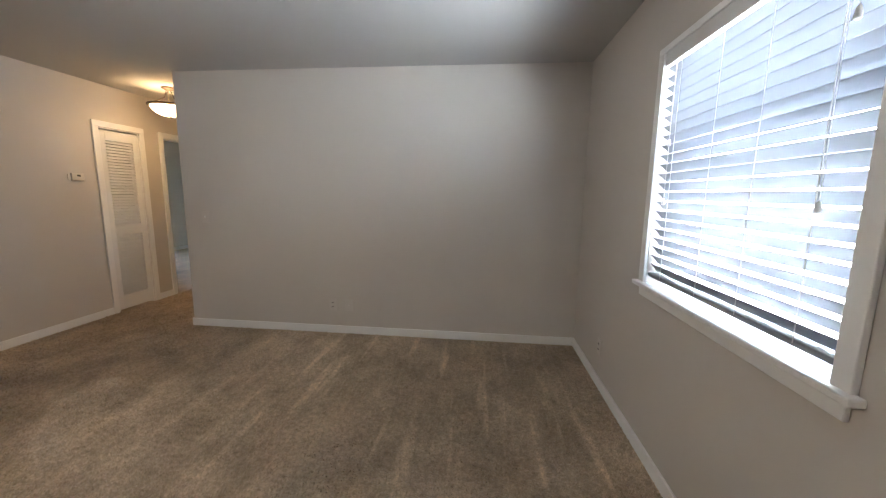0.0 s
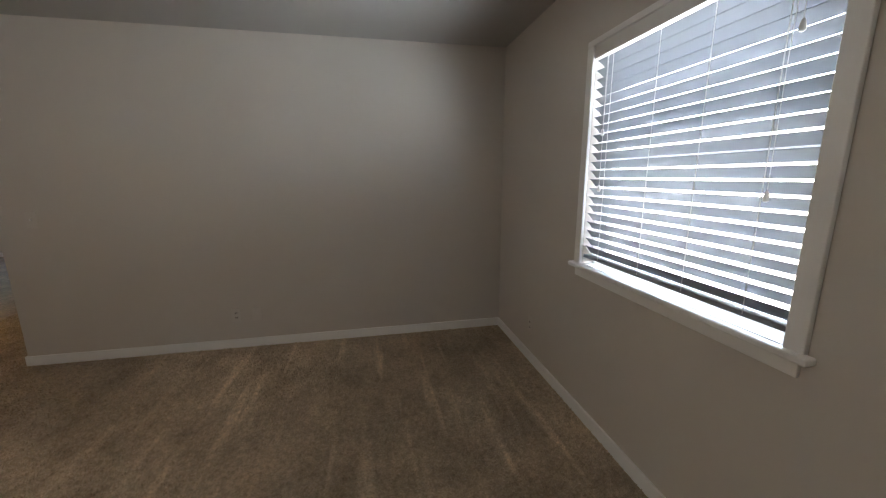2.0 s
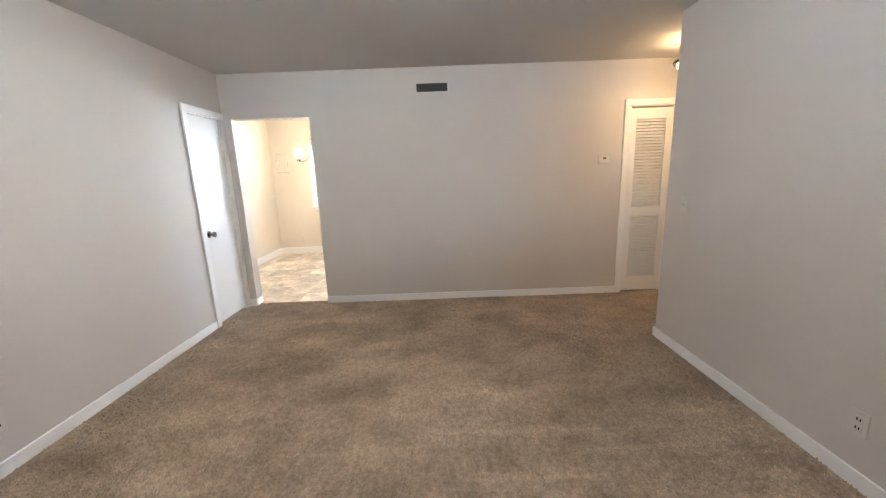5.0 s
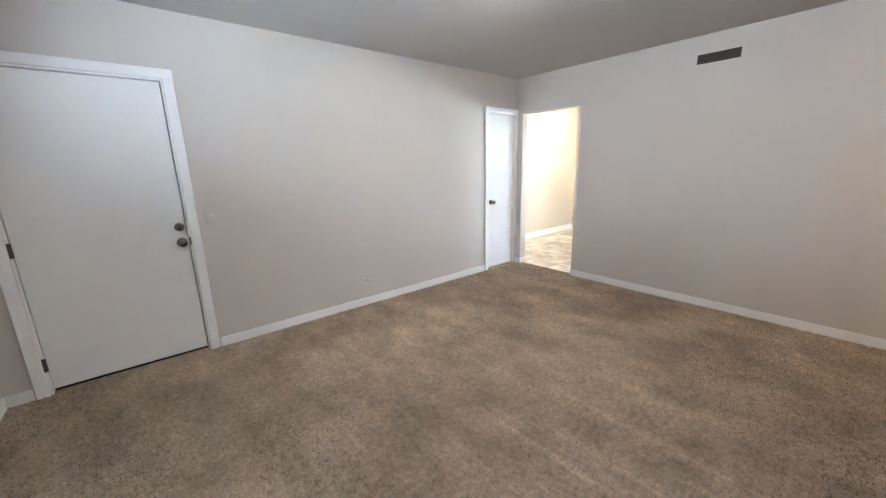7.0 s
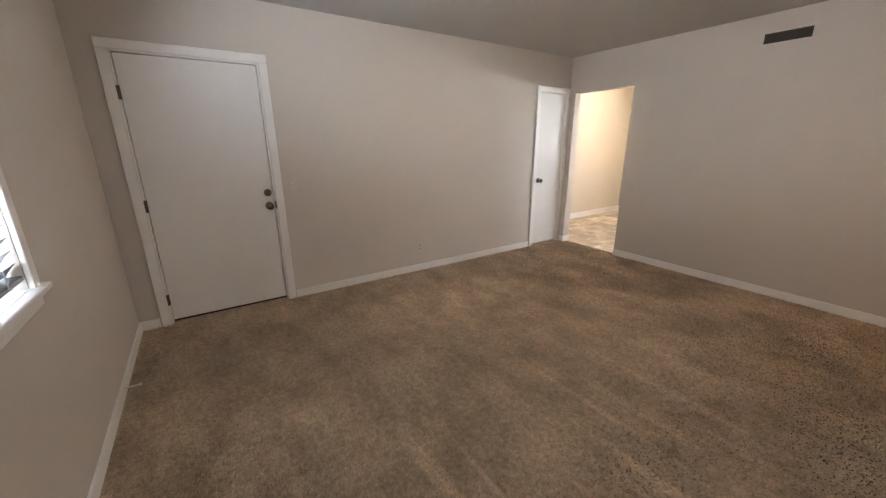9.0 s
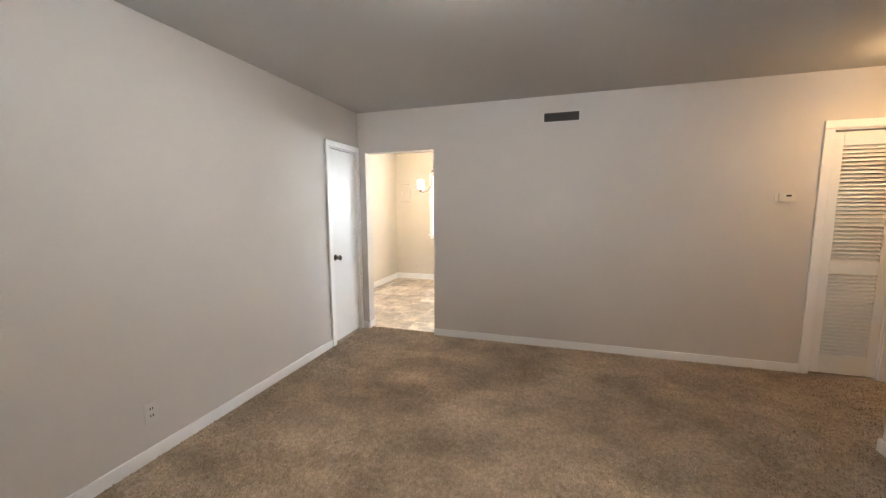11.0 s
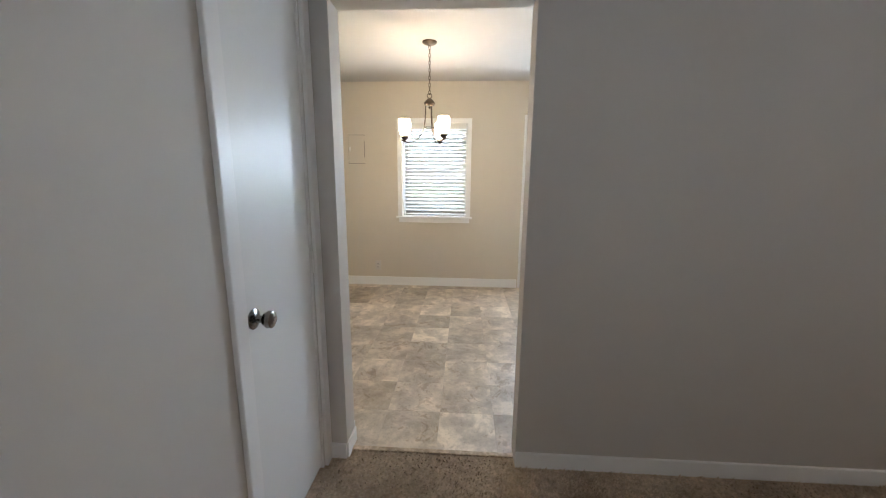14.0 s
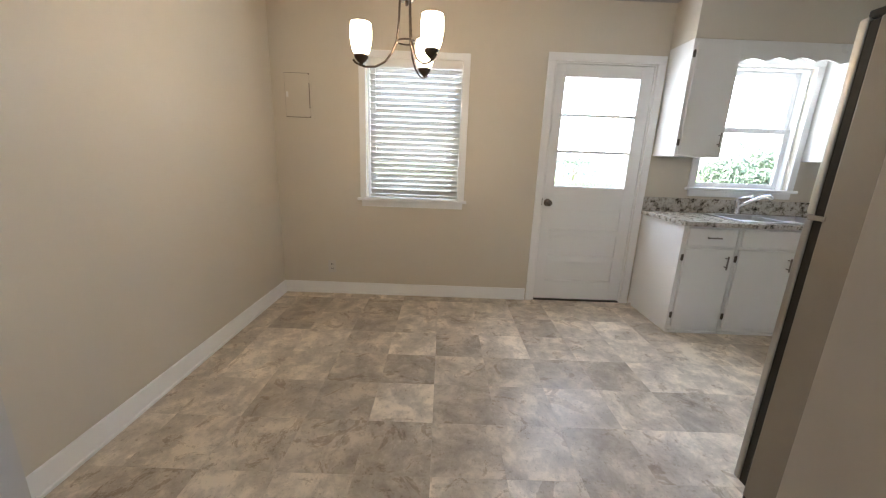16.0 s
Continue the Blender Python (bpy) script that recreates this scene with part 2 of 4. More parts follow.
FRIDGE = material("grey_textured_appliance_side", (0.28, 0.25, 0.212), 0.45, spread=0.04, scale=8, fine=500, bump=0.2, depth=0.0008)
RUBBER = material("black_gasket_rubber", (0.012, 0.012, 0.012), 0.6, bump=0.05)
CARPET = carpet_material()
VINYL = vinyl_material()
GRANITE = granite_material()
GLASS = glass_material("window_glass")
SHADE = emitter("lit_opal_shade_glass", (1.0, 0.77, 0.50), SHADE_E)
BOWL = emitter("lit_opal_bowl_glass", (1.0, 0.63, 0.29), BOWL_E)
DOME = emitter("lit_frosted_dome_glass", (1.0, 0.90, 0.77), DOME_E)
GRASS = material("lawn_grass", (0.10, 0.15, 0.045), 0.95, spread=0.25, scale=0.8, fine=30, bump=0.6, depth=0.03, spec=0.1)
LEAF = material("shrub_leaf", (0.12, 0.165, 0.11), 0.6, spread=0.3, scale=3, bump=0.1)
BARK = material("tree_bark", (0.16, 0.12, 0.09), 0.9, spread=0.25, scale=12, bump=0.5, depth=0.01)
SIDING = material("pale_lap_siding", (0.62, 0.63, 0.62), 0.7, spread=0.05, scale=2, bump=0.1)
ROOFM = material("grey_shingle_roof", (0.14, 0.13, 0.125), 0.9, spread=0.2, scale=9, bump=0.4, depth=0.01)
PALE_BOUNCE = material("pale_bounce_ground", (0.50, 0.49, 0.47), 0.85, spread=0.08, scale=1.5, fine=60, bump=0.3, depth=0.004)
GREY_BOUNCE = material("grey_bounce_ground", (0.18, 0.18, 0.175), 0.85, spread=0.1, scale=1.5, fine=60, bump=0.3, depth=0.004)
FENCEM = material("weathered_fence_and_panel_shade", (0.30, 0.26, 0.21), 0.85, spread=0.2, scale=5, bump=0.3, depth=0.004)


# ---- building helpers ----
def box(bm, a, b, bevel=0.0, seg=2):
    """A box between two corners, its edges rounded where bevel is given."""
    lo = [min(p, q) for p, q in zip(a, b)]
    hi = [max(p, q) for p, q in zip(a, b)]
    made = bmesh.ops.create_cube(bm, size=1.0)["verts"]
    for v in made:
        v.co = Vector([lo[k] + (v.co[k] + 0.5) * (hi[k] - lo[k]) for k in range(3)])
    if bevel:
        edges = list({e for v in made for e in v.link_edges})
        bmesh.ops.bevel(bm, geom=edges, offset=bevel, segments=seg, affect="EDGES", profile=0.5)
    return bm


def lathe(bm, profile, at=(0, 0, 0), axis="z", n=24):
    """A turned body from (radius, height) pairs, standing at a point along an axis."""
    rings = []
    for r, h in profile:
        ring = []
        for k in range(n):
            c, s = r * math.cos(2 * math.pi * k / n), r * math.sin(2 * math.pi * k / n)
            p = {"z": (c, s, h), "x": (h, c, s), "y": (s, h, c), "-y": (c, -h, s), "-x": (-h, s, c)}[axis]
            ring.append(bm.verts.new(Vector(at) + Vector(p)))
        rings.append(ring)
    for a, b in zip(rings, rings[1:]):
        for k in range(n):
            bm.faces.new((a[k], a[(k + 1) % n], b[(k + 1) % n], b[k]))
    for ring, flip in ((rings[0], True), (rings[-1], False)):
        bm.faces.new(ring[::-1] if flip else ring)
    return bm


def tube(bm, points, r, n=8):
    """A round rod along a line of points; r may be one radius or one a point."""
    pts = [Vector(p) for p in points]
    rings = []
    for k, p in enumerate(pts):
        d = (pts[min(k + 1, len(pts) - 1)] - pts[max(k - 1, 0)]).normalized()
        side = d.cross(Vector((0, 0, 1)) if abs(d.z) < 0.9 else Vector((1, 0, 0))).normalized()
        up = side.cross(d)
        rk = r[k] if isinstance(r, (list, tuple)) else r
        rings.append([bm.verts.new(p + rk * (math.cos(2 * math.pi * j / n) * side + math.sin(2 * math.pi * j / n) * up)) for j in range(n)])
    for a, b in zip(rings, rings[1:]):
        for j in range(n):
            bm.faces.new((a[j], a[(j + 1) % n], b[(j + 1) % n], b[j]))
    bm.faces.new(rings[0][::-1])
    bm.faces.new(rings[-1])
    return bm


def ring_tube(bm, centre, R, r, flat=(1, 1), n=28, m=8, axis="z"):
    grid = []
    for k in range(n):
        a = 2 * math.pi * k / n
        row = []
        for j in range(m):
            q = 2 * math.pi * j / m
            rad, h = R + r * flat[0] * math.cos(q), r * flat[1] * math.sin(q)
            p = (rad * math.cos(a), rad * math.sin(a), h) if axis == "z" else (h, rad * math.cos(a), rad * math.sin(a))
            row.append(bm.verts.new(Vector(centre) + Vector(p)))
        grid.append(row)
    for k in range(n):
        for j in range(m):
            bm.faces.new((grid[k][j], grid[(k + 1) % n][j], grid[(k + 1) % n][(j + 1) % m], grid[k][(j + 1) % m]))
    return bm


def mesh_from(name, bm, mat, smooth=False):
    bmesh.ops.recalc_face_normals(bm, faces=bm.faces)
    me = bpy.data.meshes.new(name)
    bm.to_mesh(me)
    bm.free()
    me.materials.append(mat)
    if smooth:
        me.polygons.foreach_set("use_smooth", [True] * len(me.polygons))
        me.set_sharp_from_angle(angle=radians(35))
    return me


def part(name, bm, mat, parent, label="", smooth=False):
    ob = new(name, mesh_from(name, bm, mat, smooth))
    ob.parent = parent
    if label:
        tagged(ob, label)
    return ob


def thing(name, label, category, at=(0, 0, 0), group="", kind=""):
    """An empty at the thing's base; its parts are given in the same world metres, shifted to it."""
    ob = new(name)
    ob.empty_display_size = 0.1
    return tagged(ob, label, category, group, kind)


def solid(name, bm, mat, label, category, kind="", smooth=False, group=""):
    return tagged(new(name, mesh_from(name, bm, mat, smooth)), label, category, group, kind)


def B():
    return bmesh.new()


def bx(a, b, bevel=0.0, seg=2):
    return box(B(), a, b, bevel, seg)


def wall(name, label, lo, hi, holes=(), mat=None, kind="structure"):
    """A wall block between two corners with holes through its thin side; holes are (u0, u1, z0, z1) along its long side."""
    thin = 0 if hi[0] - lo[0] < hi[1] - lo[1] else 1
    u = 1 - thin
    us = sorted({lo[u], hi[u], *(h[k] for h in holes for k in (0, 1))})
    zs = sorted({lo[2], hi[2], *(h[k] for h in holes for k in (2, 3))})

    def full(i, j):
        if not (0 <= i < len(us) - 1 and 0 <= j < len(zs) - 1):
            return False
        cu, cz = (us[i] + us[i + 1]) / 2, (zs[j] + zs[j + 1]) / 2
        return not any(h[0] < cu < h[1] and h[2] < cz < h[3] for h in holes)

    bm = B()
    cache = {}

    def vert(w, uu, z):
        key = (w, uu, z)
        if key not in cache:
            cache[key] = bm.verts.new((w, uu, z) if thin == 0 else (uu, w, z))
        return cache[key]

    a, b = lo[thin], hi[thin]
    for i in range(len(us) - 1):
        for j in range(len(zs) - 1):
            if not full(i, j):
                continue
            u0, u1, z0, z1 = us[i], us[i + 1], zs[j], zs[j + 1]
            for w in (a, b):
                bm.faces.new([vert(w, *p) for p in ((u0, z0), (u1, z0), (u1, z1), (u0, z1))])
            for di, dj, p, q in ((-1, 0, (u0, z0), (u0, z1)), (1, 0, (u1, z0), (u1, z1)), (0, -1, (u0, z0), (u1, z0)), (0, 1, (u0, z1), (u1, z1))):
                if not full(i + di, j + dj):
                    bm.faces.new([vert(a, *p), vert(a, *q), vert(b, *q), vert(b, *p)])
    return solid(name, bm, mat or WALL, label, "wall", kind)


# ---- the large structure ----
H = 2.44
EX, NY, SY, WX = 0.995, 3.456, -0.500, -3.862
WXK, NXW = -3.982, -2.753
KW, KS, KN = -6.81, -1.385, 3.45

wall("wall_east", "greige painted living room window wall", (EX, SY - 0.15, 0), (EX + 0.16, NY + 0.12, H), [(1.103, 2.151, 0.893, 2.04)])
wall("wall_north", "greige painted living room wall beside the hall", (NXW, NY, 0), (EX, NY + 0.12, H))
wall("wall_hall_east", "greige painted hall wall", (NXW, NY + 0.12, 0), (NXW + 0.12, 6.0, H))
wall("wall_hall_north", "greige painted end wall of the hall", (WX, 6.0, 0), (NXW + 0.12, 6.12, H))
wall("wall_west", "greige painted wall with kitchen opening and hall doors", (WXK, KS, 0), (WX, 8.4, H),
     [(-0.41, 0.39, 0, 2.006), (3.69, 4.145, 0, 2.0), (4.47, 5.25, 0, 2.0)])
wall("wall_south", "greige painted wall with the front door", (WX, SY - 0.15, 0), (EX, SY, H), [(-0.10, 0.795, 0, 2.006), (-3.80, -3.30, 0, 2.006)])
# the last hole is for the added bedroom window
wall("wall_kitchen_west", "cream painted kitchen wall with windows and back door", (KW - 0.16, KS - 0.12, 0), (KW, 8.4, H),
     [(-0.628, 0.146, 0.855, 1.976), (0.872, 1.678, 0, 2.005), (2.15, 2.935, 1.05, 2.03), (6.2, 7.3, 0.85, 2.0)], mat=KWALL)
wall("wall_kitchen_south", "cream painted kitchen side wall", (KW, KS - 0.12, 0), (WX, KS, H), mat=KWALL)
wall("wall_kitchen_north", "cream painted kitchen end wall", (KW, KN, 0), (WXK, KN + 0.12, H), mat=KWALL)
wall("wall_bedroom_south", "greige painted bedroom wall", (KW, 4.30, 0), (WXK, 4.42, H))
wall("wall_bedroom_north", "greige painted far bedroom wall", (KW, 8.28, 0), (WXK, 8.40, H))
# never in view; added to stop sun leaking under the closet door
wall("wall_entry_side", "unseen side wall added to keep daylight out of the coat closet", (-3.10, -1.10, 0), (-3.0, SY - 0.15, H))
wall("wall_entry_outer", "plain wall closing the coat closet", (WX, -1.20, 0), (-3.0, -1.10, H))
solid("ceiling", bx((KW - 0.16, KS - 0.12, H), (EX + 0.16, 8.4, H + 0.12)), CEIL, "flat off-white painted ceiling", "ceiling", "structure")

bm = B()
box(bm, (WX - 0.06, SY - 0.10, -0.12), (EX, NY, 0.0))
box(bm, (WX - 0.06, NY, -0.12), (NXW, 6.0, 0.0))
# unseen closet floor, added to block light from the ground
box(bm, (WX, -1.10, -0.12), (-3.0, SY - 0.10, 0.0))
box(bm, (KW, 4.42, -0.12), (WX - 0.06, 8.28, 0.0))
solid("floor", bm, CARPET, "worn beige brown cut-pile carpet floor", "carpet", "structure")
kitchen_floor = solid("kitchen_floor", bx((KW, KS, -0.12), (WX - 0.06, 4.30, -0.006)), VINYL, "grey beige stone-look vinyl tile floor", "floor", "structure")
box_t = bx((WX - 0.075, -0.41, -0.004), (WX - 0.045, 0.39, 0.007), 0.004)
solid("threshold", box_t, CARPET, "carpet edge tucked down at the kitchen opening", "trim", "structure")


def baseboard(bm, p, q, into, h=0.078, t=0.014):
    """A board along a wall from p to q, standing out by t on the side that into points to, its top edge eased."""
    (x0, y0), (x1, y1) = p, q
    ix, iy = into
    a = (min(x0, x1, x0 + ix * t, x1 + ix * t), min(y0, y1, y0 + iy * t, y1 + iy * t))
    b = (max(x0, x1, x0 + ix * t, x1 + ix * t), max(y0, y1, y0 + iy * t, y1 + iy * t))
    box(bm, (*a, 0), (*b, h), 0.004)


def boards(name, label, runs, h):
    for p, q, into in runs:
        bm = B()
        baseboard(bm, p, q, into, h)
        solid(name, bm, TRIM, label, "baseboard", "structure")


boards("baseboard", "white painted baseboard along the carpet", [
    ((NXW, NY), (EX - 0.014, NY), (0, -1)), ((EX, SY), (EX, NY), (-1, 0)), ((-0.17, SY), (-3.235, SY), (0, 1)),
    ((0.865, SY), (EX - 0.014, SY), (0, 1)), ((WX, 0.39), (WX, 3.628), (1, 0)), ((WX, 4.207), (WX, 4.405), (1, 0)),
    ((WX, 5.32), (WX, 6.0), (1, 0)), ((NXW, NY - 0.014), (NXW, 6.0), (-1, 0)), ((WX + 0.014, 6.0), (NXW - 0.014, 6.0), (0, -1)),
    ((WX, SY), (WX, -0.41), (1, 0)), ((KW, 4.42), (KW, 8.28), (1, 0)), ((KW + 0.014, 8.28), (WXK, 8.28), (0, -1))], 0.078)
boards("baseboard", "white painted two-step kitchen baseboard", [
    ((KW, KS), (WXK, KS), (0, 1)), ((KW, KS + 0.014), (KW, 0.80), (1, 0)), ((WXK, -0.41), (WXK, KS + 0.014), (-1, 0)), ((WXK, 0.39), (WXK, 1.2), (-1, 0))], 0.105)
bm = B()
box(bm, (KW + 0.014, KS + 0.014, 0), (WXK - 0.014, KS + 0.026, 0.018), 0.004)
box(bm, (KW + 0.014, KS + 0.026, 0), (KW + 0.026, 0.80, 0.018), 0.004)
solid("trim_shoe", bm, TRIM, "white quarter-round shoe moulding at the kitchen floor", "trim", "structure")
bm = B()
box(bm, (WXK - 0.002, -0.4095, 0), (WX + 0.002, -0.4015, 0.078))
solid("trim_jamb", bm, TRIM, "white board on the jamb of the kitchen opening", "trim", "structure")


def casing(parent, u0, u1, z1, face, out, axis, w=0.062, t=0.018, z0=0.0):
    """Three boards round an opening on a wall's face. axis: the wall's run, 'x' or 'y'; out: +1 or -1 from the face."""
    def pos(a, za, b, zb):
        if axis == "x":
            return (a, face, za), (b, face + out * t, zb)
        return (face, a, za), (face + out * t, b, zb)
    for a, za, b, zb in ((u0 - w, z0, u0, z1), (u1, z0, u1 + w, z1), (u0 - w, z1, u1 + w, z1 + w)):
        part("casing", bx(*pos(a, za, b, zb), 0.004), TRIM, parent)


def jamb(parent, u0, u1, z1, f0, f1, axis, t=0.012):
    for a, za, b, zb in ((u0, 0, u0 + t, z1 - t), (u1 - t, 0, u1, z1 - t), (u0, z1 - t, u1, z1)):
        p, q = ((a, f0, za), (b, f1, zb)) if axis == "x" else ((f0, a, za), (f1, b, zb))
        part("jamb", bx(p, q), TRIM, parent)


def knob(parent, at, axis, mat, name="knob", r=0.027, rose=0.032):
    bm = lathe(B(), [(rose, 0), (rose, 0.004), (rose * 0.7, 0.009), (0.012, 0.012), (0.011, 0.03), (r * 0.75, 0.036), (r, 0.048), (r * 0.95, 0.06), (r * 0.5, 0.067), (0.002, 0.068)], at, axis, 20)
    return part(name, bm, mat, parent, smooth=True)


def hinge(parent, at, axis, mat=NICKEL, h=0.09):
    """A leaf with a knuckle; axis: the wall's run."""
    x, y, z = at
    bm = B()
    tube(bm, [(x, y, z - h / 2), (x, y, z + h / 2)], 0.006)
    if axis == "x":
        box(bm, (x - 0.014, y - 0.004, z - h / 2), (x + 0.014, y - 0.001, z + h / 2))
    else:
        box(bm, (x - 0.004, y - 0.014, z - h / 2), (x - 0.001, y + 0.014, z + h / 2))
    return part("hinge", bm, mat, parent, smooth=True)


# ---- front door ----
d = thing("door_1", "white painted flush front door, closed, with nickel knob and deadbolt", "door", kind="structure")
casing(d, -0.10, 0.795, 2.006, SY, 1, "x")
jamb(d, -0.10, 0.795, 2.006, SY - 0.15, SY, "x")
part("door_leaf", bx((-0.083, SY - 0.058, 0.032), (0.778, SY - 0.014, 1.988), 0.003), DOORW, d)
part("door_handle", lathe(B(), [(0.033, 0), (0.033, 0.005), (0.024, 0.010), (0.012, 0.013), (0.012, 0.028), (0.022, 0.034), (0.029, 0.046), (0.029, 0.056), (0.018, 0.064), (0.002, 0.066)], (-0.043, SY - 0.014, 0.885), "y", 24), NICKEL, d, "satin nickel round knob", True)
part("deadbolt", lathe(B(), [(0.031, 0), (0.031, 0.006), (0.027, 0.014), (0.012, 0.018), (0.012, 0.02)], (-0.043, SY - 0.014, 0.997), "y", 24), NICKEL, d, "satin nickel deadbolt", True)
part("thumb_turn", bx((-0.047, SY + 0.005, 0.982), (-0.039, SY + 0.02, 1.012), 0.003), NICKEL, d)
for z in (0.21, 0.96, 1.74):
    hinge(d, (0.789, SY + 0.001, z), "x", DARKMETAL)
part("strike_plate", bx((-0.098, SY - 0.012, 0.86), (-0.0885, SY + 0.001, 0.92)), NICKEL, d)
part("door_stopper", bx((0.10, SY - 0.0135, 0.05), (0.115, SY - 0.008, 0.10), 0.002), WPLATE, d)
# stops coloured near-black, so the gap round the leaf reads as shaded
for a, b in (((-0.088, 0.0), (-0.060, 1.9938)), ((0.755, 0.0), (0.783, 1.9938)), ((-0.060, 1.955), (0.755, 1.9938))):
    part("stop_strip", bx((a[0], SY - 0.078, a[1]), (b[0], SY - 0.0585, b[1])), SLOT, d)
part("weatherstrip", bx((-0.060, SY - 0.085, 0.0), (0.755, SY - 0.0585, 0.05)), SLOT, d)
part("sill_plate", bx((-0.086, SY - 0.14, 0.0), (0.781, SY - 0.06, 0.010)), SLOT, d, "dark door threshold")

# ---- coat closet door ----
d = thing("door_2", "narrow white painted flush closet door, closed, with nickel knob", "door", kind="structure")
casing(d, -3.80, -3.30, 2.006, SY, 1, "x", w=0.058)
jamb(d, -3.80, -3.30, 2.006, SY - 0.15, SY, "x")
part("door_leaf", bx((-3.784, SY - 0.045, 0.022), (-3.316, SY - 0.006, 1.989), 0.003), DOORW, d)
knob(d, (-3.362, SY - 0.006, 0.90), "y", NICKEL, "door_handle")
# shade of the thin gap round the closet leaf, painted on its stops
for a, b in (((-3.788, 0.0), (-3.765, 1.9938)), ((-3.335, 0.0), (-3.312, 1.9938)), ((-3.765, 1.96), (-3.335, 1.9938))):
    part("stop_strip", bx((a[0], SY - 0.06, a[1]), (b[0], SY - 0.0455, b[1])), SLOT, d)
part("strike_plate", bx((-3.3125, SY - 0.012, 0.87), (-3.3095, SY + 0.001, 0.93)), DARKMETAL, d)
for z in (0.22, 0.98, 1.76):
    hinge(d, (-3.795, SY + 0.004, z), "x", TRIM)

# ---- louvred closet door in the hall ----
d = thing("door_3", "white painted louvred hall closet door, closed", "door", kind="structure")
casing(d, 3.69, 4.145, 2.0, WX, 1, "y")
jamb(d, 3.69, 4.145, 2.0, WXK, WX, "y")
y0, y1, xf, xb = 3.704, 4.131, WX - 0.004, WX - 0.036
for a, b in (((xb, y0, 0.02), (xf, y0 + 0.06, 1.975)), ((xb, y1 - 0.06, 0.02), (xf, y1, 1.975))):
    part("stile", bx(a, b, 0.002), DOORW, d)
for za, zb in ((0.02, 0.17), (0.855, 0.955), (1.87, 1.975)):
    part("rail", bx((xb, y0 + 0.06, za), (xf, y1 - 0.06, zb), 0.002), DOORW, d)


def louvre_mesh():
    bm = bx((-0.0195, -(y1 - y0 - 0.12) / 2, -0.0035), (0.0195, (y1 - y0 - 0.12) / 2, 0.0035), 0.002, 1)
    bmesh.ops.rotate(bm, verts=bm.verts, cent=(0, 0, 0), matrix=Matrix.Rotation(radians(45), 3, "Y"))
    return mesh_from("louvre", bm, DOORW)


louvre = louvre_mesh()
for za, zb, cnt in ((0.17, 0.855, 22), (0.955, 1.87, 29)):
    for k in range(cnt):
        o = new("slat", louvre)
        o.parent = d
        o.location = ((xf + xb) / 2, (y0 + y1) / 2, za + (k + 0.5) * (zb - za) / cnt)
# flat dark sheet painted as the closet's shade between the louvres
part("backing", bx((WXK - 0.02, 3.66, 0), (WXK - 0.004, 4.18, 2.05)), SLOT, d, "near-black sheet standing in for the shade behind the louvres")

# ---- open bedroom doorway in the hall ----
d = thing("door_4", "white cased doorway standing open to a dim bedroom", "doorway", kind="structure")
casing(d, 4.47, 5.25, 2.0, WX, 1, "y")
jamb(d, 4.47, 5.25, 2.0, WXK, WX, "y")


# ---- windows ----
def window_trim(d, y0, y1, z0, z1, face, out, stool_w=0.06, w=0.055, head=0.055):
    """Casing, stool and apron round a window on a wall that runs along y."""
    t = 0.018 * out
    part("casing", bx((face, y0 - w, z0), (face + t, y0, z1), 0.004), TRIM, d)
    part("casing", bx((face, y1, z0), (face + t, y1 + w, z1), 0.004), TRIM, d)
    part("casing", bx((face, y0 - w, z1), (face + t, y1 + w, z1 + head), 0.004), TRIM, d)
    part("window_sill", bx((face - out * 0.10, y0, z0 - 0.012), (face + 0.001 * out, y1, z0 + 0.008)), TRIM, d)
    part("stool", bx((face, y0 - w - 0.022, z0 - 0.016), (face + out * 0.042, y1 + w + 0.022, z0 + 0.008), 0.006), TRIM, d)
    part("apron", bx((face, y0 - w + 0.01, z0 - 0.068), (face + out * 0.014, y1 + w - 0.01, z0 - 0.016), 0.004), TRIM, d)


def sash_window(d, y0, y1, z0, z1, xi, xo, zm, frame_w=0.04):
    """Side and head liners, an upper and a lower sash with a pane each. xi: room side, xo: outer side."""
    for a, b in (((xi, y0, z0), (xo, y0 + 0.018, z1)), ((xi, y1 - 0.018, z0), (xo, y1, z1)), ((xi, y0 + 0.018, z1 - 0.018), (xo, y1 - 0.018, z1))):
        part("window_frame", bx(a, b), TRIM, d)
    third = (xo - xi) / 3
    for za, zb, a, b in ((z0, zm + 0.02, xi + third * 1.2, xi + third * 1.9), (zm - 0.02, z1 - 0.018, xi + third * 2.0, xi + third * 2.7)):
        s = thing("sash", "", "")
        s.parent = d
        for p, q in (((a, y0 + 0.018, za), (b, y0 + 0.018 + frame_w, zb)), ((a, y1 - 0.018 - frame_w, za), (b, y1 - 0.018, zb)),
                     ((a, y0 + 0.018 + frame_w, za), (b, y1 - 0.018 - frame_w, za + frame_w)), ((a, y0 + 0.018 + frame_w, zb - frame_w), (b, y1 - 0.018 - frame_w, zb))):
            part("sash_bar", bx(p, q, 0.003, 1), TRIM, s)
        mid = (a + b) / 2
        g = part("pane", bx((mid - 0.002, y0 + 0.018 + frame_w, za + frame_w), (mid + 0.002, y1 - 0.018 - frame_w, zb - frame_w)), GLASS, s)
        g.visible_shadow = False


